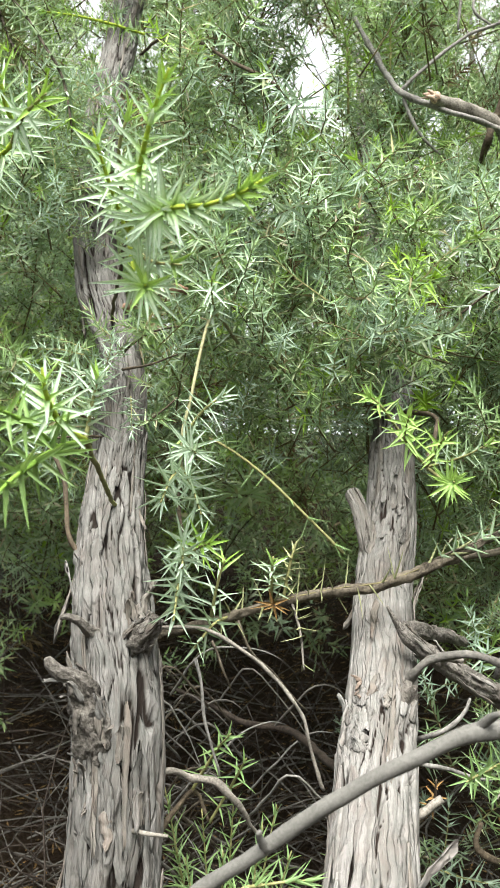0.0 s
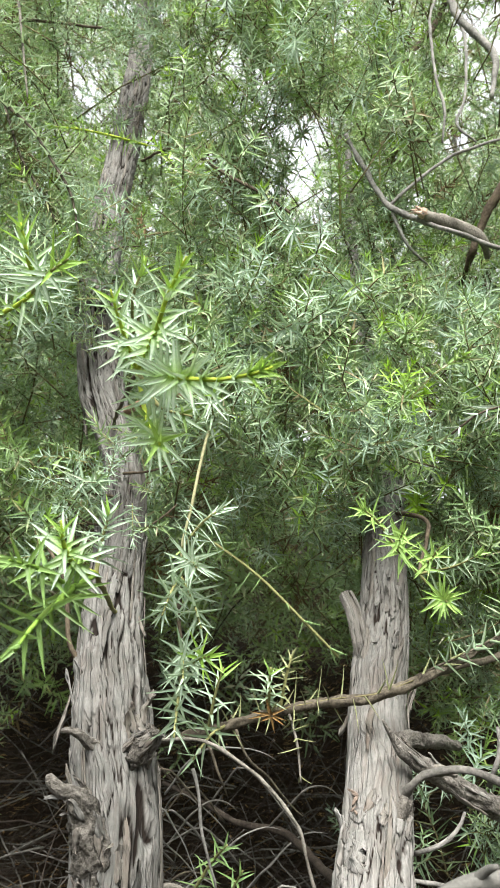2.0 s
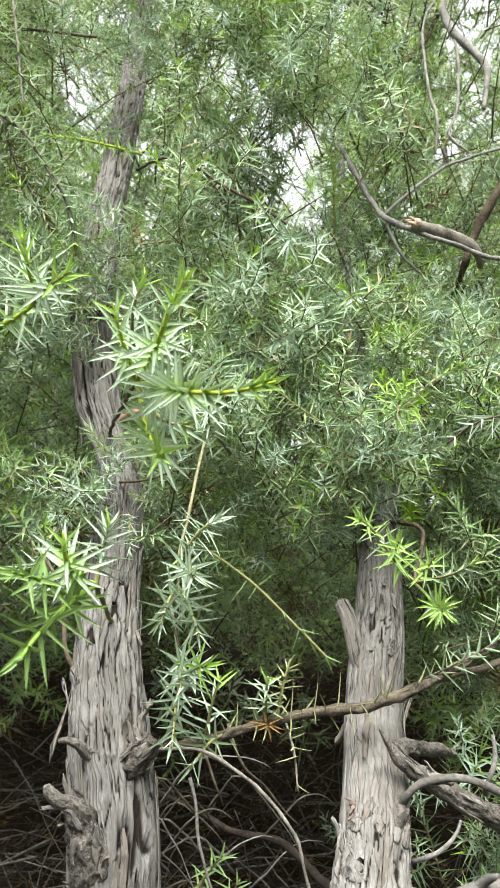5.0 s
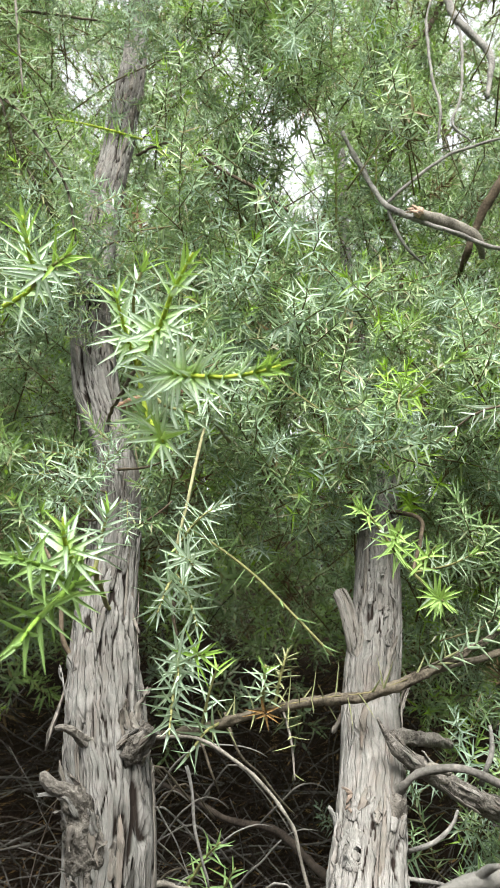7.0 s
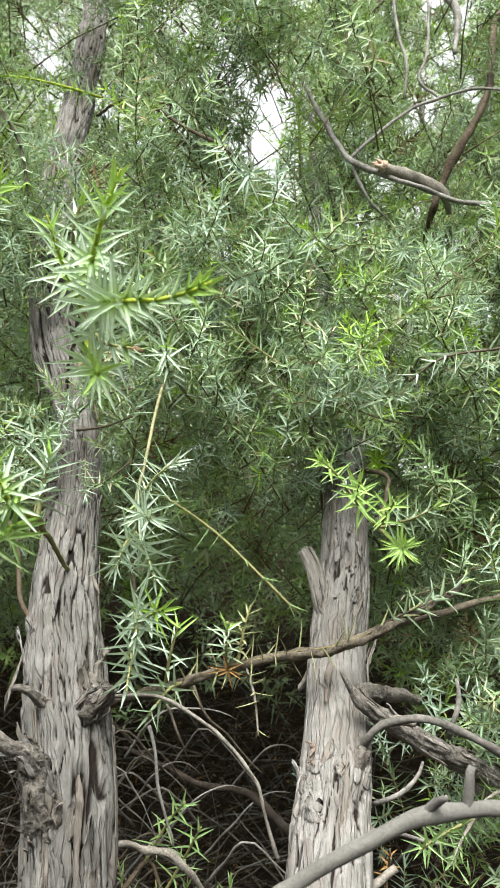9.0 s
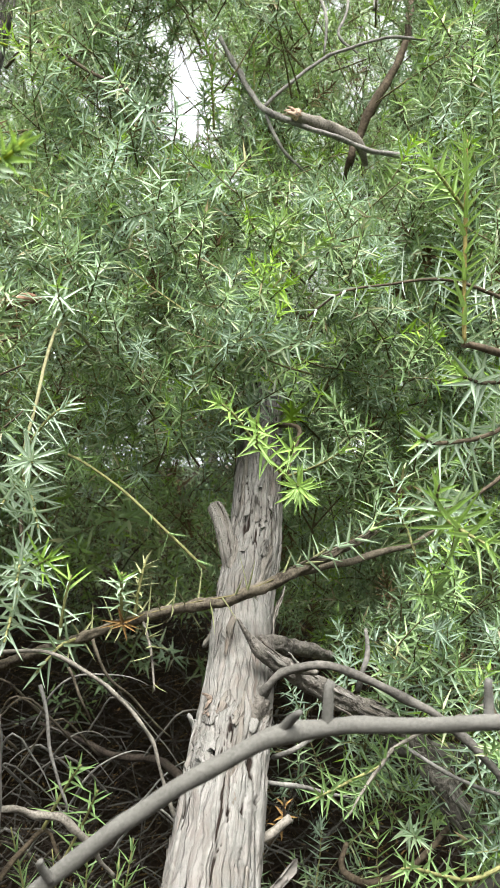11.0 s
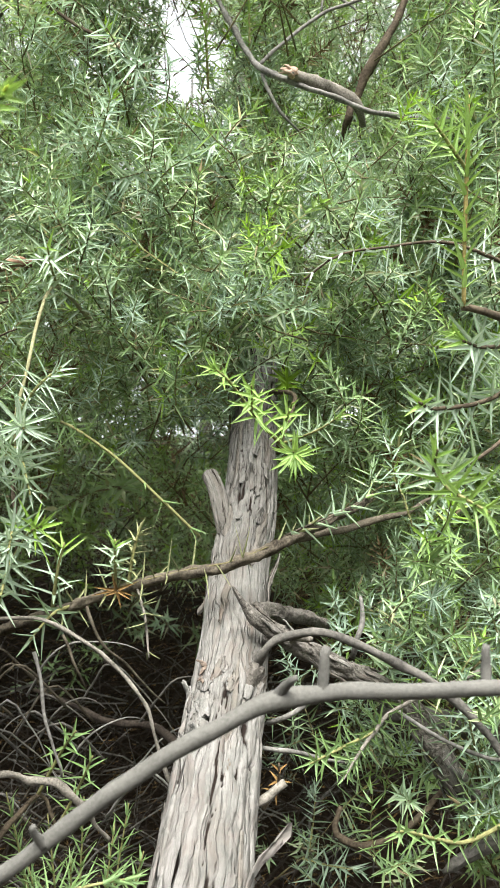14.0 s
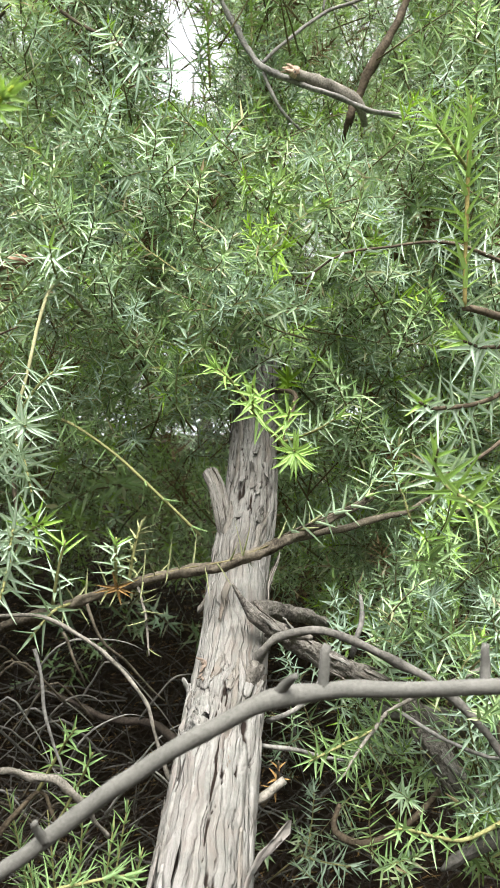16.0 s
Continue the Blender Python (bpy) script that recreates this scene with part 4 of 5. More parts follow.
# the forked grey dead branch with a torn end, high up
dead = thing("juniper_tree", "juniper with a forked grey dead branch and torn wood", "tree", (0, 0, 0), "juniper trees")
branch("trunk", [(0.46, 0.80, 0.40, 0.024), (0.43, 0.74, 0.9, 0.018), (0.40, 0.64, 1.30, 0.013), (0.41, 0.70, 1.8, 0.008), (0.42, 0.75, 2.2, 0.004)], dead, TRUNK, "", sides=24, rough=0.3, seed=20)
branch("limb", [(0.40, 0.64, 1.31, 0.0031), (0.2938, 0.5600, 1.3090, 0.0020), (0.2310, 0.5400, 1.2853, 0.0017), (0.1477, 0.5150, 1.2678, 0.0016), (0.1096, 0.5100, 1.2751, 0.0016), (0.0808, 0.5100, 1.2868, 0.0017),
                (0.0584, 0.5150, 1.3029, 0.0019), (0.0446, 0.5300, 1.3454, 0.0017), (0.0340, 0.5400, 1.3830, 0.0016)], dead, ASH, "forked grey dead branch", seed=21, rough=0.35, knots=0.35)
branch("twig", [(0.0584, 0.5150, 1.3029, 0.0012), (0.0831, 0.5100, 1.3247, 0.0012), (0.1135, 0.5050, 1.3427, 0.0011), (0.1509, 0.5000, 1.3496, 0.0010), (0.2207, 0.5000, 1.3396, 0.0009)], dead, ASH, "", sides=8, seed=22)
branch("twig", [(0.0607, 0.5150, 1.2978, 0.0013), (0.0705, 0.5200, 1.2744, 0.0011), (0.0865, 0.5300, 1.2652, 0.0006)], dead, ASH, "", sides=8, seed=23)
broken = branch("limb", [(0.0770, 0.5060, 1.2905, 0.0034), (0.0902, 0.5100, 1.2897, 0.0036), (0.1078, 0.5150, 1.2866, 0.0042), (0.1214, 0.5170, 1.2781, 0.0034), (0.1290, 0.5300, 1.2707, 0.0018)], dead, PALE, "thick pale broken-off branch end", sides=16, rough=0.3, seed=24)
branch("torn_end", [(0.0750, 0.5045, 1.2890, 0.0010), (0.0762, 0.5050, 1.2897, 0.0023), (0.0800, 0.5065, 1.2907, 0.0032)], broken, TORN, "torn orange-brown wood", sides=14, rough=0.9, seed=25)
for k, (dx, dy, dz, r) in enumerate(((-0.0075, -0.001, 0.0010, 0.0012), (-0.0062, -0.003, -0.0016, 0.0011), (-0.0048, -0.002, 0.0034, 0.0010), (-0.0085, 0.001, -0.0004, 0.0009), (-0.0040, -0.004, 0.0012, 0.0012))):
    branch("splinter", [(0.0780, 0.5045, 1.2905 + dz * 0.6, r * 1.3), (0.0780 + dx * 0.6, 0.5045 + dy * 0.6, 1.2905 + dz * 0.9, r), (0.0780 + dx, 0.5045 + dy, 1.2905 + dz, r * 0.3)], broken, TORN, "", count=6, sides=6, rough=0.5, seed=50 + k, bend=0.0)
branch("limb", [(0.1167, 0.5600, 1.2607, 0.0020), (0.1200, 0.5300, 1.2800, 0.0024), (0.1277, 0.5400, 1.2980, 0.0027), (0.1413, 0.5300, 1.3244, 0.0030), (0.1681, 0.5300, 1.3746, 0.0025), (0.20, 0.56, 1.48, 0.0027), (0.30, 0.62, 1.60, 0.0031), (0.41, 0.70, 1.68, 0.0039)], dead, BROWN, "rough reddish-brown branch", rough=0.45, knots=0.3, seed=26)

# the bare grey branch close to the viewer, rooted in the bank
bare = thing("bare_branch", "smooth bare grey branch with short broken side stubs", "branch", (0, 0, 0))
NEAR = [(-0.30, 0.36, 0.30, 0.0042), (-0.255, 0.34, 0.52, 0.0040), (-0.20, 0.318, 0.67, 0.0036), (-0.0890, 0.3050, 0.8635, 0.0018), (-0.0643, 0.2950, 0.8818, 0.0017), (-0.0449, 0.2900, 0.8958, 0.0018), (-0.0189, 0.2850, 0.9125, 0.0020), (-0.0018, 0.2800, 0.9230, 0.0020), (0.0102, 0.2800, 0.9285, 0.0020), (0.0211, 0.2800, 0.9320, 0.0021), (0.0306, 0.2800, 0.9327, 0.0020), (0.0513, 0.2800, 0.9321, 0.0019), (0.0743, 0.2800, 0.9314, 0.0019), (0.0987, 0.2800, 0.9319, 0.0018), (0.1324, 0.2850, 0.9320, 0.0018)]
branch("limb", NEAR, bare, NEAR_GREY, "", count=260, sides=14, rough=0.14, knots=0.22, seed=30)
branch("stub", [(0.0303, 0.2800, 0.9325, 0.0015), (0.0313, 0.2790, 0.9379, 0.0013), (0.0319, 0.2780, 0.9431, 0.0011)], bare, NEAR_GREY, "", sides=9, seed=38)
branch("stub", [(0.0704, 0.2800, 0.9317, 0.0014), (0.0713, 0.2800, 0.9366, 0.0012), (0.0713, 0.2790, 0.9416, 0.0010)], bare, NEAR_GREY, "", sides=9, seed=38)
branch("stub", [(0.0183, 0.2800, 0.9313, 0.0013), (0.0220, 0.2760, 0.9351, 0.0011), (0.0231, 0.2720, 0.9368, 0.0006)], bare, NEAR_GREY, "", sides=9, seed=38)
branch("stub", [(-0.0344, 0.2870, 0.9023, 0.0013), (-0.0357, 0.2840, 0.9057, 0.0009), (-0.0359, 0.2820, 0.9077, 0.0006)], bare, NEAR_GREY, "", sides=9, seed=38)

# ---- near sprigs, needle by needle ----
hero_sprig([(-0.0840, 0.3300, 1.0978, 0.0009), (-0.0701, 0.2680, 1.0834, 0.0007), (-0.0644, 0.2500, 1.0871, 0.0006), (-0.0581, 0.2360, 1.0914, 0.0003)], left_tree, 18, 0.0130, 71, 0.35, 2, LIME_STEM, "near sprig with waxy blue-green needles and a lime tip", 0.35, 1.0, CORE_NEEDLES)
hero_sprig([(-0.0840, 0.3300, 1.0978, 0.0009), (-0.0621, 0.2580, 1.0653, 0.0007), (-0.0501, 0.2460, 1.0595, 0.0006), (-0.0409, 0.2380, 1.0578, 0.0005), (-0.0353, 0.2300, 1.0564, 0.0003)], left_tree, 24, 0.0125, 72, 0.9, 2, LIME_STEM, "near sprig with a bright lime-green tip", 0.45, 1.0, CORE_NEEDLES)
hero_sprig([(-0.0840, 0.3300, 1.0978, 0.0008), (-0.0842, 0.2900, 1.0972, 0.0006), (-0.0857, 0.2750, 1.1028, 0.0003)], left_tree, 10, 0.0135, 78, 0.3, 2, LIME_STEM, "", 0.2, 1.0, CORE_NEEDLES)
hero_sprig([(-0.0840, 0.3300, 1.0978, 0.0008), (-0.0825, 0.3000, 1.1111, 0.0006), (-0.0767, 0.2900, 1.1233, 0.0003)], left_tree, 9, 0.0125, 79, 0.3, 3, None, "", 0.3, 1.0)
hero_sprig([(-0.0840, 0.3300, 1.0978, 0.0009), (-0.0771, 0.3100, 1.0719, 0.0008), (-0.0700, 0.2850, 1.0563, 0.0006), (-0.0667, 0.2650, 1.0471, 0.0003)], left_tree, 10, 0.0150, 73, 0.5, 1, LIME_STEM, "", 0.4, 1.0, CORE_NEEDLES)
hero_sprig([(-0.0840, 0.3300, 1.0978, 0.0009), (-0.0719, 0.3000, 1.0725, 0.0007), (-0.0591, 0.2850, 1.0630, 0.0003)], left_tree, 9, 0.0140, 68, 0.2, 1, None, "", 0.3, 1.0)
hero_sprig([(-0.0934, 0.3200, 1.0175, 0.0012), (-0.0961, 0.3000, 1.0173, 0.0009), (-0.0956, 0.2800, 1.0201, 0.0007), (-0.0952, 0.2720, 1.0261, 0.0003)], left_tree, 8, 0.0140, 74, 0.3, 2, LIME_STEM, "", 0.4, 1.0, CORE_NEEDLES)
hero_sprig([(-0.0934, 0.3200, 1.0175, 0.0012), (-0.0966, 0.3000, 1.0103, 0.0010), (-0.0993, 0.2850, 1.0024, 0.0009), (-0.1019, 0.2750, 0.9960, 0.0007), (-0.1031, 0.2650, 0.9893, 0.0004)], left_tree, 11, 0.0150, 75, 1.9, 0, GREEN_STEM, "bright green young sprig", 0.3, 0.85, GREEN_NEEDLES)
hero_sprig([(-0.0966, 0.3000, 1.0103, 0.0008), (-0.1023, 0.2800, 1.0134, 0.0007), (-0.1069, 0.2650, 1.0135, 0.0003)], left_tree, 6, 0.0120, 67, 1.9, 0, GREEN_STEM, "", 0.4, 1.0, GREEN_NEEDLES)
hero_sprig([(-0.0934, 0.3200, 1.0175, 0.0008), (-0.0922, 0.3200, 1.0273, 0.0007), (-0.0890, 0.3150, 1.0383, 0.0003)], left_tree, 10, 0.0125, 66, 0.2, 3, None, "", 0.2, 1.0)
hero_sprig([(-0.1416, 0.3150, 1.1094, 0.0010), (-0.1185, 0.3000, 1.1154, 0.0008), (-0.1167, 0.2850, 1.1201, 0.0007), (-0.1171, 0.2750, 1.1278, 0.0003)], left_tree, 13, 0.0165, 76, 0.5, 2, LIME_STEM, "", 0.2, 1.0, CORE_NEEDLES)
hero_sprig([(-0.1185, 0.3000, 1.1154, 0.0008), (-0.1086, 0.2800, 1.1107, 0.0006), (-0.0989, 0.2700, 1.1110, 0.0003)], left_tree, 8, 0.0135, 65, 0.5, 2, None, "", 0.3, 1.0)
branch("limb", [(-0.1264, 0.518, 1.138, 0.0011), (-0.105, 0.42, 1.118, 0.0009), (-0.0840, 0.3300, 1.0978, 0.0008)], left_tree, BROWN, "", seed=31)
branch("limb", [(-0.1100, 0.4700, 1.018, 0.0011), (-0.102, 0.39, 1.018, 0.0010), (-0.0934, 0.3200, 1.0175, 0.0010)], left_tree, STEM, "", seed=32)
branch("limb", [(-0.150, 0.655, 1.60, 0.0012), (-0.29, 0.55, 1.50, 0.0013), (-0.27, 0.44, 1.28, 0.0013), (-0.19, 0.36, 1.14, 0.0012), (-0.1416, 0.3150, 1.1094, 0.0010)], left_tree, BROWN, "", seed=33)
# drooping teal sprigs between the trunks
hero_sprig([(-0.048, 0.52, 1.128, 0.0012), (-0.0590, 0.462, 1.1225, 0.0009), (-0.0636, 0.4420, 1.1014, 0.0008), (-0.0691, 0.4400, 1.0708, 0.0008), (-0.0739, 0.4400, 1.0474, 0.0008), (-0.0735, 0.4400, 1.0330, 0.0006)], left_tree, 16, 0.013, 77, 0.2, 1, STRAW_STEM, "drooping sprig on a nearly bare yellow stem", 0.15, 0.3)
for k, (p, q) in enumerate((((-0.0739, 0.440, 1.0474), (-0.0515, 0.425, 1.0660)), ((-0.0735, 0.440, 1.0400), (-0.0640, 0.408, 1.0330)), ((-0.0735, 0.440, 1.0330), (-0.0800, 0.415, 1.012)),
                            ((-0.0735, 0.440, 1.0330), (-0.0615, 0.412, 1.006)), ((-0.072, 0.440, 1.000), (-0.0690, 0.408, 0.982)), ((-0.072, 0.440, 0.985), (-0.0720, 0.405, 0.960)),
                            ((-0.072, 0.440, 0.985), (-0.0580, 0.420, 0.994)))):
    mid = [(a + b) / 2 for a, b in zip(p, q)]
    hero_sprig([(*p, 0.0008), (mid[0], mid[1], mid[2] + 0.003, 0.0007), (*q, 0.0004)], left_tree, 9, 0.0160, 80 + k, 0.7 if k == 6 else 0.1, 3, None, "", 0.15, 1.0)
branch("twig", [(-0.0735, 0.4400, 1.0330, 0.0010), (-0.0745, 0.4420, 1.015, 0.0010), (-0.072, 0.440, 1.000, 0.0009), (-0.072, 0.440, 0.985, 0.0007)], left_tree, BROWN, "", sides=6, seed=34)
# sprigs on the crossing branch and beside the second trunk
for k, (p, q, fresh, nl, n) in enumerate((((-0.030, 0.4540, 0.9690), (-0.0290, 0.440, 0.990), 0.3, 0.0115, 9), ((-0.0245, 0.4520, 0.9690), (-0.0175, 0.446, 0.998), 0.5, 0.0105, 9),
                                          ((-0.060, 0.4650, 0.9600), (-0.052, 0.446, 0.990), 0.6, 0.014, 6), ((-0.050, 0.4620, 0.9630), (-0.066, 0.444, 0.948), 0.1, 0.017, 6))):
    mid = [(a + b) / 2 for a, b in zip(p, q)]
    hero_sprig([(*p, 0.0009), (mid[0], mid[1] - 0.002, mid[2] + 0.003, 0.0007), (*q, 0.0004)], left_tree, n, nl, 90 + k, fresh, k % 3, None,
               "", 0.25, 0.85, STRAW_NEEDLES if k == 1 else None)
branch("twig", [(0.052, 0.545, 1.09, 0.0016), (0.066, 0.50, 1.075, 0.0013), (0.0523, 0.4700, 1.0392, 0.0010)], right_tree, BROWN, "", sides=8, seed=35)
hero_sprig([(0.0523, 0.4700, 1.0392, 0.0009), (0.0363, 0.4400, 1.0463, 0.0007), (0.0314, 0.4050, 1.0495, 0.0003)], right_tree, 12, 0.0135, 93, 1.9, 0, None, "bright lime-green shoot", 0.3, 0.95)
hero_sprig([(0.0523, 0.4700, 1.0392, 0.0008), (0.0494, 0.4300, 1.0404, 0.0006), (0.0495, 0.4100, 1.0433, 0.0003)], right_tree, 6, 0.0120, 94, 1.9, 0, None, "", 0.3, 0.95)
hero_sprig([(0.0523, 0.4700, 1.0392, 0.0009), (0.0524, 0.4300, 1.0239, 0.0007), (0.0444, 0.3850, 1.0155, 0.0003)], right_tree, 13, 0.0115, 95, 0.9, 0, None, "bright lime-green shoot", 0.5, 1.0)
hero_sprig([(0.0363, 0.4400, 1.0463, 0.0008), (0.0238, 0.4300, 1.0602, 0.0006), (0.0147, 0.4200, 1.0645, 0.0003)], right_tree, 9, 0.0125, 96, 1.0, 0, None, "", 0.3, 0.95)
hero_sprig([(0.0523, 0.4700, 1.0392, 0.0008), (0.0671, 0.4500, 1.0407, 0.0006), (0.0793, 0.4400, 1.0464, 0.0003)], right_tree, 9, 0.0125, 97, 0.4, 0, None, "", 0.3, 0.95)
hero_sprig([(-0.0590, 0.462, 1.1225, 0.0007), (-0.0600, 0.445, 1.1260, 0.0006), (-0.0590, 0.428, 1.1270, 0.0003)], left_tree, 7, 0.0165, 110, 0.4, 2, None, "", 0.1, 1.0)
hero_sprig([(-0.075, 0.56, 1.080, 0.0010), (-0.0543, 0.5000, 1.0577, 0.0008), (-0.0322, 0.5000, 1.0407, 0.0008), (-0.0105, 0.5000, 1.0192, 0.0008), (0.0110, 0.5000, 0.9972, 0.0008)], left_tree, 14, 0.017, 111, 0.1, 0, STEM, "nearly bare twig with long thin needles", 0.1, 0.75, SHADED_NEEDLES)
hero_sprig([(-0.0614, 0.5000, 0.8605, 0.0008), (-0.0497, 0.4900, 0.8801, 0.0007), (-0.0421, 0.4750, 0.8952, 0.0004)], left_tree, 6, 0.012, 112, 0.5, 0, None, "", 0.2, 1.0, SHADED_NEEDLES)
hero_sprig([(-0.0707, 0.5000, 0.8755, 0.0009), (-0.0587, 0.4900, 0.8951, 0.0007), (-0.0498, 0.4750, 0.9065, 0.0004)], left_tree, 6, 0.012, 113, 0.5, 0, None, "", 0.2, 1.0, SHADED_NEEDLES)
branch("twig", [(-0.0860, 0.4550, 0.8600, 0.0014), (-0.0707, 0.5000, 0.8755, 0.0011), (-0.0614, 0.5000, 0.8605, 0.0009)], left_tree, BROWN, "", sides=6, seed=45)
hero_sprig([(0.0290, 0.4150, 0.8800, 0.0009), (0.0345, 0.4100, 0.8890, 0.0006), (0.0350, 0.4050, 0.8980, 0.0003)], right_tree, 3, 0.005, 114, 0.5, 0, BROWN, "dry orange-brown needles on a stub", 0.3, 1.0, DRY_NEEDLES)
# tall fresh shoot and blue-green sprigs of the shrub in front
front = thing("juniper_shrub", "juniper shrub with fresh yellow-green upright shoots", "shrub", (0, 0, 0), "juniper trees")
branch("trunk", [(0.34, 0.30, 0.18, 0.012), (0.29, 0.33, 0.6, 0.009), (0.24, 0.36, 0.90, 0.006), (0.20, 0.38, 1.05, 0.0035), (0.15, 0.365, 1.055, 0.0020), (0.0975, 0.3300, 1.0524, 0.0012)], front, BROWN, "", sides=12, seed=36)
hero_sprig([(0.0975, 0.3300, 1.0524, 0.0008), (0.0994, 0.3270, 1.0756, 0.0007), (0.1012, 0.3240, 1.0959, 0.0008), (0.1025, 0.3210, 1.1120, 0.0007), (0.1036, 0.3180, 1.1278, 0.0003)], front, 18, 0.0150, 101, 1.9, 0, RUST, "tall yellow-green shoot", 0.02, 0.95, None, 32)
hero_sprig([(0.1013, 0.3230, 1.1020, 0.0007), (0.0923, 0.3160, 1.1082, 0.0006), (0.0842, 0.3100, 1.1136, 0.0003)], front, 9, 0.0130, 102, 1.9, 0, None, "", 0.15, 1.0, None, 30)
hero_sprig([(0.150, 0.365, 1.055, 0.0009), (0.120, 0.350, 1.015, 0.0007), (0.0900, 0.335, 0.996, 0.0007), (0.0775, 0.320, 0.9930, 0.0006), (0.0730, 0.303, 0.9960, 0.0003)], front, 10, 0.0175, 103, 0.2, 1, BROWN, "", 0.6, 1.0)
hero_sprig([(0.0775, 0.3200, 0.9930, 0.0006), (0.0780, 0.3080, 0.9846, 0.0006), (0.0830, 0.2950, 0.9760, 0.0003)], front, 8, 0.0150, 104, 1.5, 0, None, "bright green young sprig", 0.1, 1.0)
hero_sprig([(0.150, 0.365, 1.055, 0.0009), (0.120, 0.36, 1.030, 0.0008), (0.092, 0.350, 1.022, 0.0008), (0.0800, 0.335, 1.020, 0.0004)], front, 14, 0.0175, 105, 0.1, 3, BROWN, "waxy blue-green sprig", 0.3, 1.0)
hero_sprig([(0.150, 0.365, 1.055, 0.0009), (0.115, 0.352, 1.046, 0.0008), (0.098, 0.335, 1.042, 0.0004)], front, 10, 0.0175, 106, 0.2, 3, BROWN, "", 0.3, 1.0)
hero_sprig([(0.170, 0.415, 1.106, 0.0012), (0.1236, 0.395, 1.1119, 0.0008), (0.0921, 0.395, 1.1096, 0.0006), (0.0714, 0.395, 1.1058, 0.0005), (0.0556, 0.397, 1.0949, 0.0005)], front, 16, 0.0180, 107, 0.1, 3, BROWN, "brown stem with stiff pale needles", 0.1, 1.0, PALE_NEEDLES, 4)
hero_sprig([(0.1400, 0.455, 0.925, 0.0012), (0.0961, 0.4500, 0.9109, 0.0009), (0.0821, 0.4400, 0.9027, 0.0009), (0.0716, 0.4300, 0.8954, 0.0006), (0.0617, 0.4150, 0.8888, 0.0003)], front, 16, 0.0125, 115, 0.3, 0, PALE, "", 0.35, 0.8, SHADED_NEEDLES)
hero_sprig([(0.1500, 0.44, 0.868, 0.0012), (0.1183, 0.4350, 0.8580, 0.0009), (0.1028, 0.4280, 0.8610, 0.0008), (0.0862, 0.4150, 0.8680, 0.0006), (0.0768, 0.4000, 0.8720, 0.0003)], front, 14, 0.0125, 116, 0.25, 0, None, "", 0.1, 1.0, SHADED_NEEDLES)
hero_sprig([(0.0821, 0.4400, 0.9027, 0.0006), (0.0600, 0.4250, 0.8976, 0.0006), (0.0476, 0.4080, 0.8965, 0.0003)], front, 10, 0.0125, 117, 0.1, 0, None, "", 0.2, 1.0, SHADED_NEEDLES)
branch("limb", [(0.29, 0.33, 0.60, 0.0030), (0.22, 0.41, 0.76, 0.0022), (0.1500, 0.44, 0.868, 0.0013), (0.1400, 0.455, 0.925, 0.0012)], front, BROWN, "", seed=46)
hero_sprig([(-0.085, 0.365, 0.84, 0.0009), (-0.0486, 0.3600, 0.8685, 0.0006), (-0.0330, 0.3600, 0.8730, 0.0005), (-0.0174, 0.3580, 0.8750, 0.0003)], front, 14, 0.013, 118, 0.7, 0, None, "", 0.3, 1.0, SHADED_NEEDLES)
branch("limb", [(0.34, 0.30, 0.18, 0.004), (0.05, 0.285, 0.55, 0.003), (-0.05, 0.33, 0.75, 0.0016), (-0.085, 0.365, 0.84, 0.0009)], front, BROWN, "", seed=47)
branch("limb", [(0.20, 0.38, 1.05, 0.0024), (0.19, 0.40, 1.085, 0.0020), (0.170, 0.415, 1.106, 0.0014)], front, BROWN, "", seed=37)

branch("twig", [(0.2414, 0.7000, 1.7827, 0.0040), (0.1637, 0.6400, 1.6558, 0.0038), (0.1495, 0.6000, 1.5659, 0.0036), (0.1661, 0.5900, 1.5263, 0.0034), (0.1736, 0.5850, 1.5005, 0.0030), (0.1650, 0.5800, 1.4548, 0.0016)], dead, ASH, "weathered grey bent dead twig", sides=12, seed=41)
branch("twig", [(0.1637, 0.6400, 1.6558, 0.0014), (0.1261, 0.6000, 1.5696, 0.0014), (0.1206, 0.5850, 1.4826, 0.0013), (0.1239, 0.5800, 1.4447, 0.0013), (0.1199, 0.5800, 1.4092, 0.0009)], dead, ASH, "", sides=7, seed=42)
branch("twig", [(0.1495, 0.6000, 1.5659, 0.0014), (0.1513, 0.5900, 1.5212, 0.0013), (0.1441, 0.5850, 1.4621, 0.0012), (0.1335, 0.5800, 1.4289, 0.0012), (0.1478, 0.5800, 1.4094, 0.0008)], dead, ASH, "", sides=7, seed=43)
branch("twig", [(0.1637, 0.6400, 1.6558, 0.0030), (0.1429, 0.6400, 1.5989, 0.0030), (0.1188, 0.6400, 1.5645, 0.0028), (0.0953, 0.6400, 1.5278, 0.0016)], dead, BROWN, "", sides=10, seed=44)
hero_sprig([(-0.2406, 0.5000, 1.4019, 0.0011), (-0.2021, 0.4700, 1.3484, 0.0011), (-0.1822, 0.4650, 1.3264, 0.0010), (-0.1620, 0.4600, 1.2926, 0.0009), (-0.1498, 0.4600, 1.2700, 0.0008), (-0.1422, 0.4600, 1.2343, 0.0006)], left_tree, 44, 0.0150, 63, 0.1, 1, HAZEL, "brown stem with dull old needles", 0.05, 0.95, None, 20)
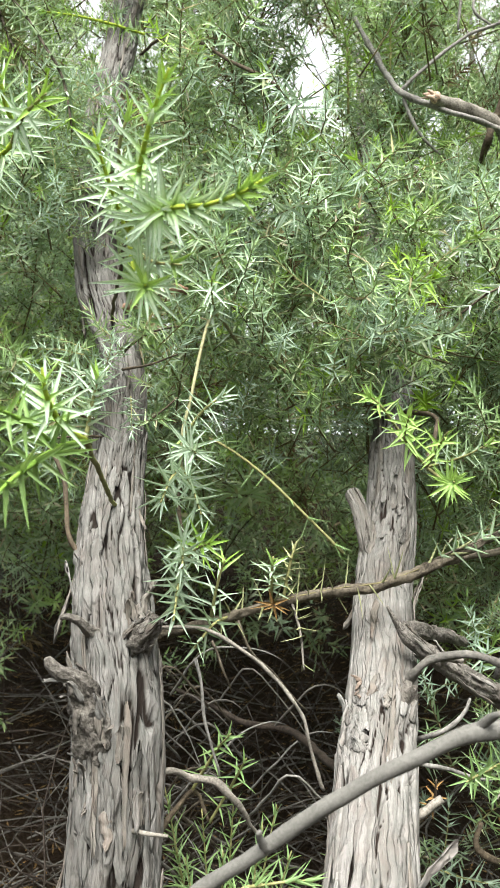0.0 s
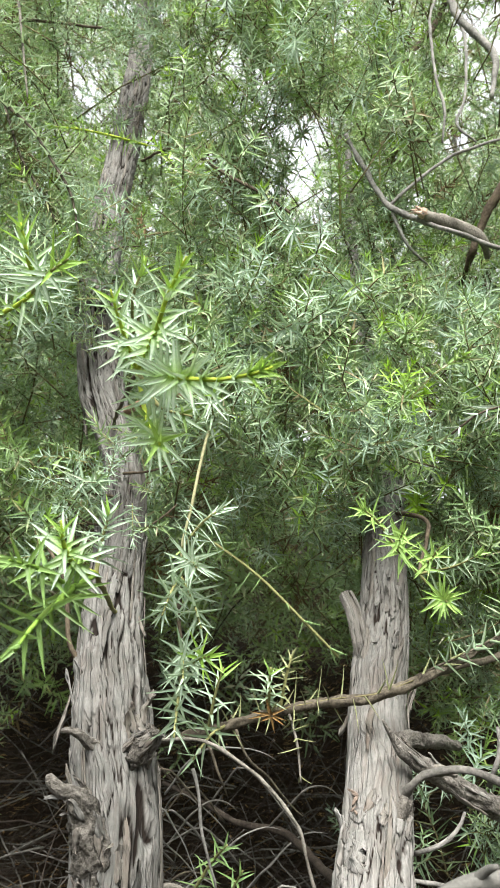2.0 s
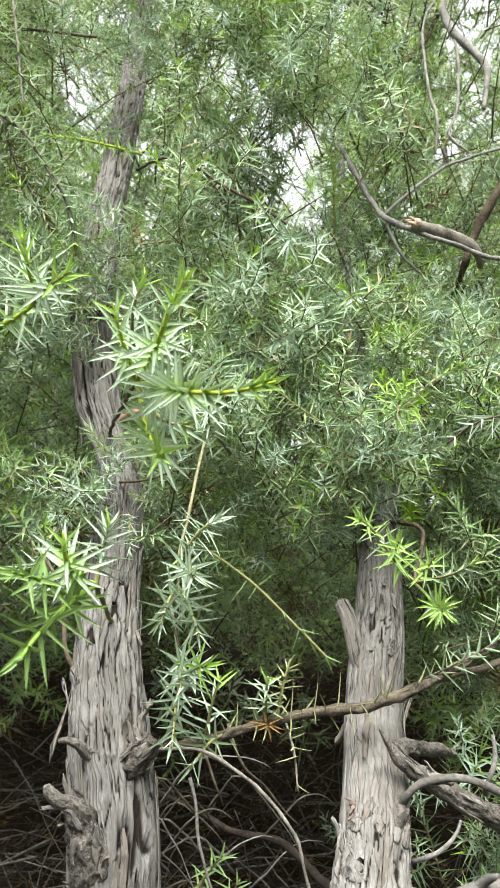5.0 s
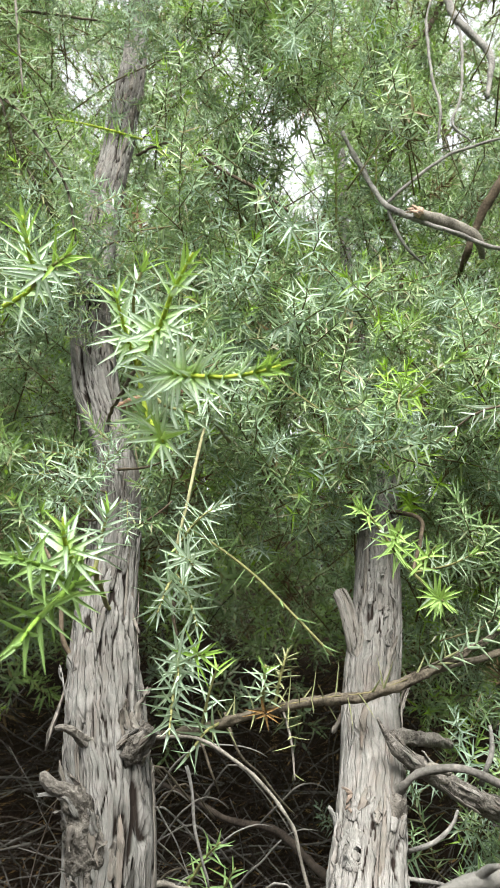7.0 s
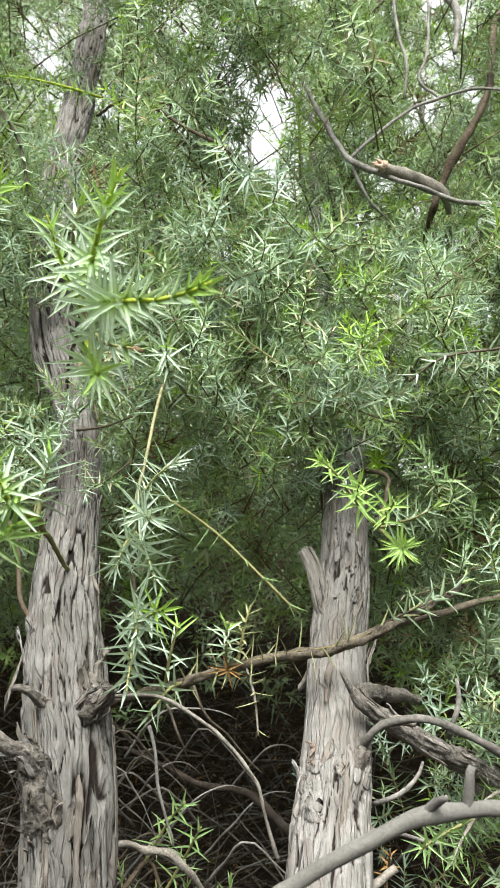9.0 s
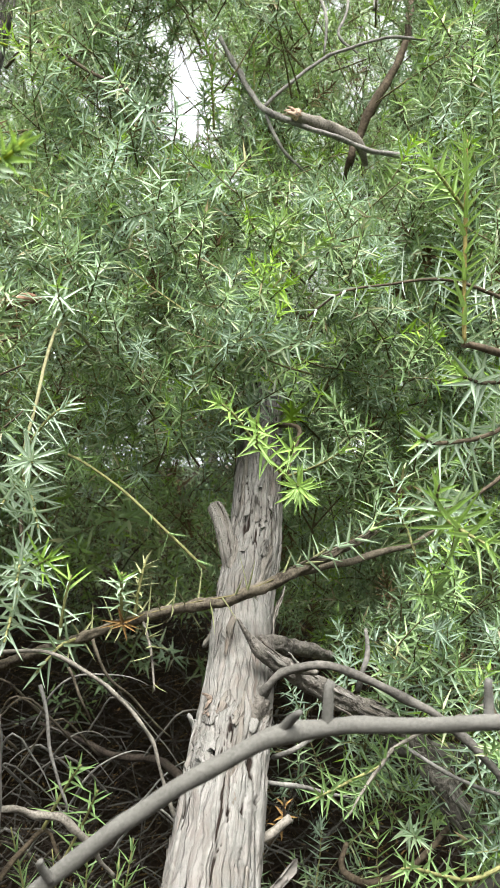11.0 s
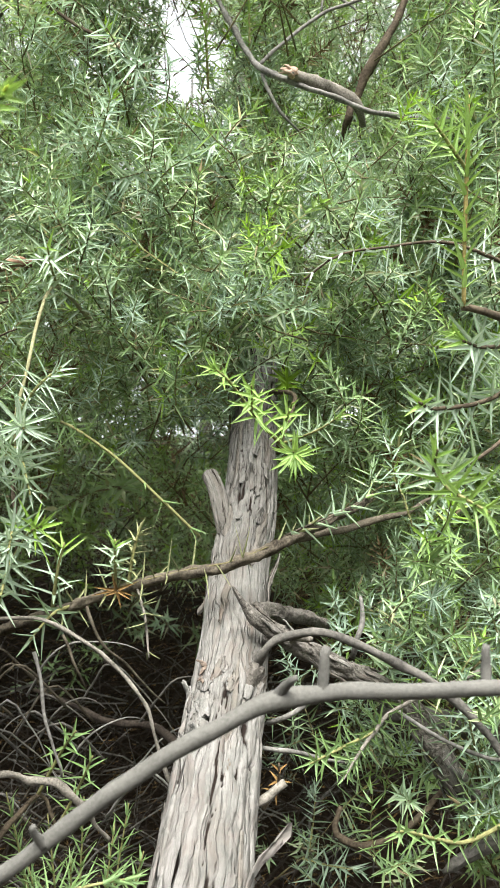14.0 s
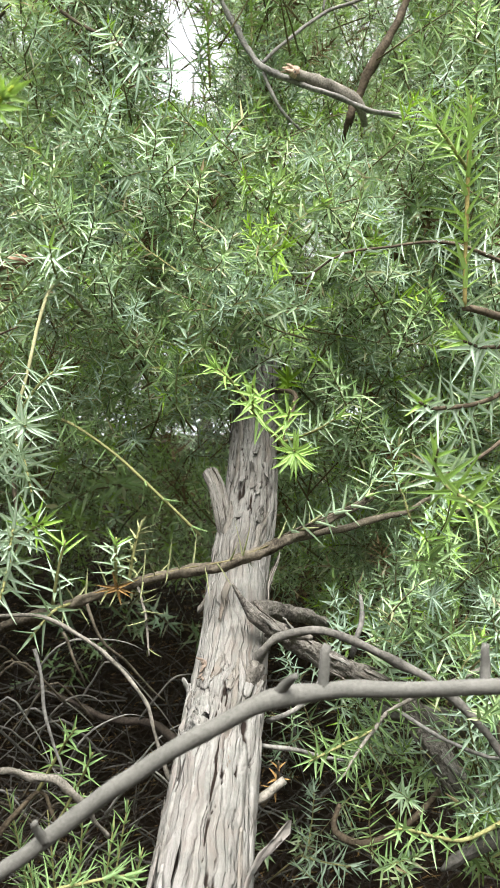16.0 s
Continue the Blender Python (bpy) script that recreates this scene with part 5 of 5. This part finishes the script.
hero_sprig([(-0.2021, 0.4700, 1.3484, 0.0009), (-0.1872, 0.4700, 1.3066, 0.0008), (-0.1724, 0.4700, 1.2812, 0.0008), (-0.1599, 0.4700, 1.2565, 0.0005)], left_tree, 24, 0.0140, 70, 0.1, 1, HAZEL, "", 0.1, 0.95, STRAW_NEEDLES, 30)
hero_sprig([(-0.1202, 0.5600, 1.3885, 0.0010), (-0.1409, 0.5400, 1.3799, 0.0009), (-0.1644, 0.5300, 1.3780, 0.0008), (-0.1888, 0.5200, 1.3729, 0.0004)], left_tree, 30, 0.0125, 64, 1.6, 0, LIME_STEM, "yellow-green sprig", 0.05, 0.95)
hero_sprig([(-0.2166, 0.5000, 1.4912, 0.0011), (-0.2103, 0.5000, 1.4588, 0.0010), (-0.2045, 0.5000, 1.4224, 0.0009), (-0.1975, 0.5000, 1.3800, 0.0006)], left_tree, 10, 0.0190, 58, 0.1, 0, PALE, "pale stem with long thin needles", 0.1, 0.8)
hero_sprig([(0.0272, 0.5400, 1.3044, 0.0010), (0.0264, 0.5300, 1.3261, 0.0009), (0.0254, 0.5250, 1.3514, 0.0008), (0.0178, 0.5200, 1.3794, 0.0004)], right_tree, 18, 0.0140, 57, 1.9, 0, STEM, "tall yellow-green shoot", 0.1, 0.95)
hero_sprig([(0.0553, 0.5300, 1.3215, 0.0008), (0.0557, 0.5250, 1.3467, 0.0007), (0.0557, 0.5200, 1.3648, 0.0003)], dead, 8, 0.0120, 56, 1.6, 0, STEM, "", 0.1, 0.95)
branch("twig", [(-0.13, 0.60, 1.405, 0.0012), (-0.0919, 0.5200, 1.3546, 0.0011), (-0.0581, 0.5100, 1.3257, 0.0012), (-0.0296, 0.5000, 1.2999, 0.0012), (-0.0102, 0.5000, 1.2845, 0.0009)], left_tree, BROWN, "thin reddish bare twig", sides=7, seed=48)
branch("twig", [(-0.128, 0.53, 1.150, 0.0030), (-0.1072, 0.5000, 1.1471, 0.0026), (-0.0865, 0.4900, 1.1509, 0.0028), (-0.0777, 0.4850, 1.1471, 0.0022)], left_tree, WOOD, "peeling reddish branch stump", sides=12, rough=0.5, seed=49)

# a young juniper under the trunks
seedling = thing("juniper_seedling", "low young juniper with dull green sprigs in the shade", "shrub", (0, 0, 0), "juniper trees")
branch("stem", [(-0.060, 0.56, 0.46, 0.0024), (-0.055, 0.545, 0.66, 0.0018), (-0.053, 0.530, 0.765, 0.0012), (-0.052, 0.520, 0.800, 0.0007)], seedling, BROWN, "", sides=7, seed=150)
low = random.Random(151)
for k, (x, z) in enumerate(((-0.081, 0.862), (-0.065, 0.868), (-0.049, 0.873), (-0.073, 0.846), (-0.054, 0.849), (-0.034, 0.861), (-0.027, 0.870), (-0.084, 0.879), (-0.060, 0.834), (-0.038, 0.836), (-0.020, 0.850))):
    root = (-0.053 + low.uniform(-0.002, 0.002), 0.536, 0.735 + 0.006 * (k % 5))
    tip = (x, 0.492 + low.uniform(-0.012, 0.012), z)
    mid = tuple(a * 0.5 + b * 0.5 for a, b in zip(root, tip))
    hero_sprig([(*root, 0.0008), (mid[0] * 1.03, mid[1], mid[2] - 0.004, 0.0007), (*tip, 0.0003)], seedling, 16, 0.0135, 152 + k, 0.5, 0, None, "", 0.30, 0.95, SHADED_NEEDLES, 18)

# ---- boughs that fill the canopy ----
GAPS = ((0.082, 2.455, 0.085), (0.068, 2.640, 0.058), (0.157, 2.565, 0.050), (-0.015, 2.470, 0.045), (0.003, 2.735, 0.045), (0.227, 3.03, 0.050), (0.673, 3.06, 0.055), (-0.485, 2.63, 0.034), (0.40, 3.115, 0.028), (-0.383, 3.12, 0.030),
        (0.79, 3.13, 0.03), (-0.05, 2.89, 0.022), (0.183, 2.31, 0.022), (-0.142, 2.493, 0.024))
specks = random.Random(5)
GAPS += tuple((specks.uniform(-0.65, 0.80), specks.uniform(2.55, 3.3), specks.uniform(0.016, 0.040)) for _ in range(34))


# dead branches and shoots cleared of sprigs along the viewer's sight: depth, clear width, corners
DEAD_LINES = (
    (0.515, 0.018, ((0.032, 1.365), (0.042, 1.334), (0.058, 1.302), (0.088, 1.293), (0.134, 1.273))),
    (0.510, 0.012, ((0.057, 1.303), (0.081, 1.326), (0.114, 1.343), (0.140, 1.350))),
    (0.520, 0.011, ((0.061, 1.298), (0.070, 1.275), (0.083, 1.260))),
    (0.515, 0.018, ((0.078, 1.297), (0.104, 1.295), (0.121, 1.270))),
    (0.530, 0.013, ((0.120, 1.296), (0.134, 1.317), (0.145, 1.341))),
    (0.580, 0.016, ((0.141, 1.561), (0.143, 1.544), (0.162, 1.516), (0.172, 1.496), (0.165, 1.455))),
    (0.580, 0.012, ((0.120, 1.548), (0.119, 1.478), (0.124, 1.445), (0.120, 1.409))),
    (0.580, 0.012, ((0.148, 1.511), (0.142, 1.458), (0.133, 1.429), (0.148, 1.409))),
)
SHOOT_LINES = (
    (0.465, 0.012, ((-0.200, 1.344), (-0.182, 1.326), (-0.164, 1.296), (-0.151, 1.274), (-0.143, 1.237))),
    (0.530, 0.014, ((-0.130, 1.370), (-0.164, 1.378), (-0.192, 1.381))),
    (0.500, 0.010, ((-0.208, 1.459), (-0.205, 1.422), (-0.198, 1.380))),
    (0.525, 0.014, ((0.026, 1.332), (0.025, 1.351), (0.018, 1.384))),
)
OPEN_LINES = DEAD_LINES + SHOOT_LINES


def off_line(px, pz, ax, az, bx, bz):
    ex, ez = bx - ax, bz - az
    k = max(0.0, min(1.0, ((px - ax) * ex + (pz - az) * ez) / (ex * ex + ez * ez)))
    return math.hypot(px - ax - k * ex, pz - az - k * ez)


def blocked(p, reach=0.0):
    """True where the thicket is kept open: before the trunks, in the hollow under the canopy, along the viewer's sight
    lines and in the gaps to the sky.
    """
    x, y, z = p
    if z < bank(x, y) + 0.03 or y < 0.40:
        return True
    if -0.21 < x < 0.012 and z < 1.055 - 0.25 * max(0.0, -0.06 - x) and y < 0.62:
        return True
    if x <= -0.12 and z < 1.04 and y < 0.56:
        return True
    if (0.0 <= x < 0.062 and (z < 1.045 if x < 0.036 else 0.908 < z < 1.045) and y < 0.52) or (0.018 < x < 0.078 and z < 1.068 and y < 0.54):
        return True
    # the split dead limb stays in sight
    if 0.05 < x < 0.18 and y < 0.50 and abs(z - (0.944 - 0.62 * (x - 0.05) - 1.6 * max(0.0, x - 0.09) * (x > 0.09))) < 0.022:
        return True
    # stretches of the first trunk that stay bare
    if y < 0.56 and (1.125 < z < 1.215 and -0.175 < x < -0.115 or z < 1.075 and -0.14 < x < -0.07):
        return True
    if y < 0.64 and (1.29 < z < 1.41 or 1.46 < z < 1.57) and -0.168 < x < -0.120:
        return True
    # crown left open on the sun's side to brighten the upper trunk
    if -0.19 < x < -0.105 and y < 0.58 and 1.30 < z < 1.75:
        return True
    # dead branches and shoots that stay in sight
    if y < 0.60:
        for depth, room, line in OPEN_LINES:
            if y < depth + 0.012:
                # project from the viewer's mean eye point to the line's depth
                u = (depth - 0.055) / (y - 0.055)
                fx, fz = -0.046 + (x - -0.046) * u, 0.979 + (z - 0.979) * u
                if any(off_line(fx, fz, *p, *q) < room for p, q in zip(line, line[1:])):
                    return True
    # gaps in the crown towards the sky, as cones from the viewer's eye
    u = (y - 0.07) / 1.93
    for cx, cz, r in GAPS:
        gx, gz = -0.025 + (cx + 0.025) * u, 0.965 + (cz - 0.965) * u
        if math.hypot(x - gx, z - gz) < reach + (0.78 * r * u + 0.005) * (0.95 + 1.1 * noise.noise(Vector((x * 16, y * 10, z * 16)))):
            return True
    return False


def thin(p):
    """Share of the sprigs kept at a place: sparse in the shaded hollow."""
    x, y, z = p
    if z < 1.02 and x < -0.11:
        return 0.4
    if z < 1.06 and x < 0.06:
        return 0.22 if y < 0.80 else 1.0
    if z < 0.90:
        return 0.8
    return 1.0


def scatter(seed, n, xs, ys, zs, owner, limit, bulk, length=(0.09, 0.22), spacing=0.012, sprig_scale=(0.8, 1.15), toward=(-0.05, -0.7, 0.3), far=False, tones=(0.0, 0.0, 0.1, 0.25, 0.5, 0.85)):
    """Boughs in a part of the thicket; the nearest sprigs are parts of owner, the rest go into bulk."""
    rng = random.Random(seed)
    made = 0
    for _ in range(n):
        s = Vector((rng.uniform(*xs), rng.uniform(*ys), rng.uniform(*zs)))
        way = Vector(toward) + Vector((rng.uniform(-0.9, 0.9), rng.uniform(-0.5, 0.5), rng.uniform(-0.6, 0.7)))
        size = rng.uniform(*length)
        pts = bough_line(s, way, size, rng)
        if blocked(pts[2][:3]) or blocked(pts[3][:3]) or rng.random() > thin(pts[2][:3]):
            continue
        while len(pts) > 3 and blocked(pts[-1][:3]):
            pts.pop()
        bulk.tube(pts, 5, 3, 0, seed + made, 0.0)
        line, _run = smooth_line(pts, 12)
        drift = noise.noise(Vector((s.x * 7, s.y * 5, s.z * 7 + 3)))
        dry = 0.025 + 0.5 * max(0.0, noise.noise(Vector((s.x * 9 + 4, s.y * 9, s.z * 9))) - 0.32)
        tone, fresh = rng.choice(tones) + 0.4 * drift, rng.choice((0.2, 0.6, 1.2, 2.3)) * (1 - 1.2 * drift)
        young = rng.choice((0.0, 0.0, 0.0, 0.15, 0.35, 0.6))
        if young > 0.3:
            tone *= 0.3
        for place, w, spin, scale in grow(line, spacing, 55, rng, sprig_scale):
            coarse = far or place.y > 0.69
            kind = rng.randrange(len(FAR_KINDS if coarse else KINDS))
            tip = place + w * (FAR_KINDS if coarse else KINDS)[kind]["length"] * scale
            reach = 0.003 * scale if far else 0.0
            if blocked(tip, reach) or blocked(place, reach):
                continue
            m = aim(place, w, spin, scale if far or not coarse else scale * 0.85)
            if made < limit and place.y < 0.60 and abs(place.x) < 0.25 and place.z < 1.42:
                part("sprig", SHARED[kind], owner, at=m)
                made += 1
            else:
                bulk.sprig((FAR_ARRAYS if coarse else ARRAYS)[kind], m, tone + rng.uniform(-0.25, 0.25), fresh, rng.random() < dry, young + rng.uniform(0, 0.12))


clothe = random.Random(17)
for k in range(172):
    if k < 24:
        at = Vector((clothe.uniform(-0.148, -0.088), clothe.uniform(0.455, 0.475), clothe.uniform(1.062, 1.112)))
    elif k < 80:
        at = Vector((clothe.uniform(-0.178, -0.112), clothe.uniform(0.470, 0.515), clothe.uniform(1.188, 1.280)))
    elif k < 88:
        at = Vector((clothe.uniform(-0.170, -0.125), clothe.uniform(0.575, 0.60), clothe.uniform(1.415, 1.455)))
    else:
        at = Vector((clothe.uniform(-0.160, -0.100), clothe.uniform(0.535, 0.575), clothe.uniform(1.468, 1.56)))
    way = Vector((clothe.uniform(-1, 1), clothe.uniform(-0.5, 0.1), clothe.uniform(-0.4, 0.9))).normalized()
    part("sprig", SHARED[clothe.randrange(len(SHARED))], left_tree, at=aim(at, way, clothe.uniform(0, 360), clothe.uniform(0.6, 0.9)))
for k in range(9):
    z = (1.07, 1.085, 1.10, 1.075, 1.23, 1.25, 1.27, 1.06, 1.11)[k]
    x = -0.113 if z < 1.2 else -0.148
    side = (-1) ** k
    branch("twig", [(x, 0.488 if z < 1.2 else 0.545, z, 0.0009), (x + side * 0.016, 0.472 if z < 1.2 else 0.52, z + clothe.uniform(-0.008, 0.008), 0.0007), (x + side * 0.034, 0.463 if z < 1.2 else 0.51, z + clothe.uniform(-0.016, 0.016), 0.0004)], left_tree, BROWN, "", sides=6, seed=140 + k)

FILL = [OLIVE, NEEDLE, BROWNED]
left_bulk, right_bulk, dead_bulk = Bulk(), Bulk(), Bulk()
# outer layer, close to the trunks
scatter(211, 165, (-0.26, -0.02), (0.50, 0.62), (1.06, 1.60), left_tree, 260, left_bulk, length=(0.05, 0.12), spacing=0.011)
scatter(212, 165, (-0.05, 0.16), (0.50, 0.62), (1.06, 1.50), right_tree, 260, right_bulk, length=(0.05, 0.12), spacing=0.011)
scatter(213, 125, (0.07, 0.26), (0.48, 0.60), (0.90, 1.45), dead, 200, dead_bulk, length=(0.05, 0.12), spacing=0.011)
scatter(214, 100, (0.03, 0.22), (0.46, 0.58), (0.76, 0.93), dead, 110, dead_bulk, length=(0.04, 0.09), spacing=0.012, toward=(-0.1, -0.5, 0.5), tones=(0.0, 0.0, 0.15))
# the body of the crowns
scatter(201, 330, (-0.42, -0.02), (0.60, 0.95), (1.05, 1.85), left_tree, 0, left_bulk)
scatter(202, 330, (-0.02, 0.30), (0.58, 0.95), (0.95, 1.80), right_tree, 0, right_bulk)
scatter(203, 210, (0.10, 0.50), (0.55, 0.95), (0.75, 1.75), dead, 0, dead_bulk)
scatter(204, 170, (-0.50, 0.15), (1.0, 1.35), (0.99, 1.40), left_tree, 0, left_bulk, length=(0.15, 0.3), spacing=0.02, sprig_scale=(1.0, 1.5), far=True)
left_bulk.build("foliage", FILL, left_tree, "dense grey-green needle foliage")
right_bulk.build("foliage", FILL, right_tree, "dense grey-green needle foliage")
dead_bulk.build("foliage", FILL, dead, "dense grey-green needle foliage")

# junipers further back
for k, (x, y, n, seed) in enumerate(((-0.72, 1.12, 420, 301), (-0.48, 1.30, 560, 302), (0.80, 1.20, 420, 303), (-0.25, 2.3, 330, 304), (0.75, 2.4, 330, 305), (-1.1, 2.2, 230, 306), (0.15, 3.3, 300, 307))):
    tree = thing("juniper_tree", "dense juniper further back in the thicket", "tree", (0, 0, 0), "juniper trees")
    base = bank(x, y) - 0.03
    branch("trunk", [(x, y, base, 0.028), (x + 0.03, y + 0.02, base + 0.5, 0.020), (x - 0.02, y + 0.03, base + 1.1, 0.014), (x, y + 0.05, base + 1.9, 0.005)], tree, TRUNK, "", sides=20, count=60, rough=0.25, seed=seed)
    bulk = Bulk()
    wide = 0.5 if y < 2 else 0.75 if y < 3 else 1.6
    cx = 0.02 if seed == 302 else x
    clump = (1.25, 1.8) if y < 2 else (1.9, 2.8) if y < 3 else (2.6, 3.8)
    scatter(seed, n, (cx - wide, cx + wide), (y - 0.3, y + 0.4), (base + 0.05, base + (1.6 if y < 2 else 2.2)), tree, 0, bulk, length=(0.15, 0.4), spacing=0.024 if y < 2 else 0.034, sprig_scale=clump, far=True)
    bulk.build("foliage", FILL, tree, "dense green needle foliage")

# unseen junipers added behind and beside the viewer to cut the low front light
for k, (x, y, n, seed) in enumerate(((-0.75, -0.95, 100, 321), (0.35, -1.15, 100, 322), (1.2, -0.7, 70, 323), (-1.5, 0.2, 80, 324), (1.6, 0.4, 70, 325))):
    tree = thing("juniper_tree", "unseen juniper added around the viewer to block low light", "tree", (0, 0, 0), "juniper trees")
    branch("trunk", [(x, y, bank(x, y) - 0.03, 0.035), (x + 0.03, y, 0.7, 0.026), (x, y + 0.03, 1.5, 0.012), (x, y, 2.1, 0.005)], tree, TRUNK, "", sides=20, count=60, rough=0.25, seed=seed)
    bulk = Bulk()
    back = random.Random(seed)
    for _ in range(n):
        a, h = back.uniform(0, 2 * math.pi), back.uniform(0.2, 2.0)
        pts = bough_line((x + 0.1 * math.cos(a), y + 0.1 * math.sin(a), h), (math.cos(a), math.sin(a), 0.35), back.uniform(0.25, 0.6), back)
        bulk.tube(pts, 6, 4, 0, seed)
        for place, w, spin, scale in grow(smooth_line(pts, 12)[0], 0.10, 55, back, (2.6, 3.6), (0, 0, 0.3)):
            bulk.sprig(FAR_ARRAYS[back.randrange(len(FAR_ARRAYS))], aim(place, w, spin, scale), 0.2, 0.4)
    bulk.build("foliage", FILL, tree, "dense green needle foliage")

# ---- dead twigs and litter under the canopy ----
rng = random.Random(77)
twigs = Bulk()
for k in range(1500):
    x, y = rng.uniform(-0.6, 0.55), rng.uniform(0.52, 1.15)
    if k % 3 == 0:
        x = rng.uniform(-0.35, 0.1)
    z = bank(x, y) + rng.uniform(0.0, 0.22)
    a = rng.uniform(0, 2 * math.pi)
    w = Vector((math.cos(a), 0.6 * math.sin(a), rng.uniform(-0.5, 0.9))).normalized()
    size = rng.uniform(0.08, 0.28)
    p, r, pts = Vector((x, y, z)), rng.uniform(0.0004, 0.0011), []
    for j in range(4):
        pts.append((*p, r * (1 - 0.2 * j)))
        w = (w + Vector((rng.uniform(-0.4, 0.4), rng.uniform(-0.4, 0.4), rng.uniform(-0.4, 0.3)))).normalized()
        p = p + w * size / 3
    if any(q[1] < 0.5 for q in pts):
        continue
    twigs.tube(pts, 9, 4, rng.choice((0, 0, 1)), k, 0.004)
for k in range(150):
    x, y = rng.uniform(-0.42, 0.34), rng.uniform(0.56, 0.95)
    p, r, pts = Vector((x, y, bank(x, y) - 0.006)), rng.uniform(0.0006, 0.0014), []
    w = Vector((rng.uniform(-1, 1), rng.uniform(-0.5, 0.3), rng.uniform(0.2, 1.0))).normalized()
    size = rng.uniform(0.10, 0.26)
    for j in range(5):
        pts.append((*p, r * (1 - 0.17 * j)))
        w = (w + Vector((rng.uniform(-0.45, 0.45), rng.uniform(-0.3, 0.3), rng.uniform(-0.5, 0.15)))).normalized()
        p = p + w * size / 4
    if min(q[1] for q in pts) < 0.52:
        continue
    v, f, uv = tube(pts, 14, 6, 0.15, 0.1, k, 0.002)
    tagged(part("dead_twig", mesh("dead_twig", v, f, [rng.choice((DARK, GREY, GREY))])), "thin dry curved twig stuck in the needle litter", "twig", "dead twigs on the bank")
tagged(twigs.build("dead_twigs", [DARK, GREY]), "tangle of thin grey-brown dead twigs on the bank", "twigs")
lv, lf = [], []
for k in range(16000):
    x, y = rng.uniform(-0.8, 0.8), rng.uniform(0.3, 1.5)
    c = Vector((x, y, bank(x, y) + rng.uniform(0.001, 0.009)))
    a = rng.uniform(0, 2 * math.pi)
    d = Vector((math.cos(a), math.sin(a), rng.uniform(-0.2, 0.5))) * rng.uniform(0.006, 0.011)
    s = Vector((-math.sin(a), math.cos(a), 0.3)) * 0.0009
    b = len(lv)
    lv += [tuple(c - d), tuple(c + s), tuple(c - s), tuple(c + d)]
    lf += [(b, b + 1, b + 2), (b + 1, b + 3, b + 2)]
tagged(part("needle_litter", mesh("needle_litter", lv, lf, [DRY], smooth=False)), "dry brown needles strewn over the bank", "litter", kind="stuff")
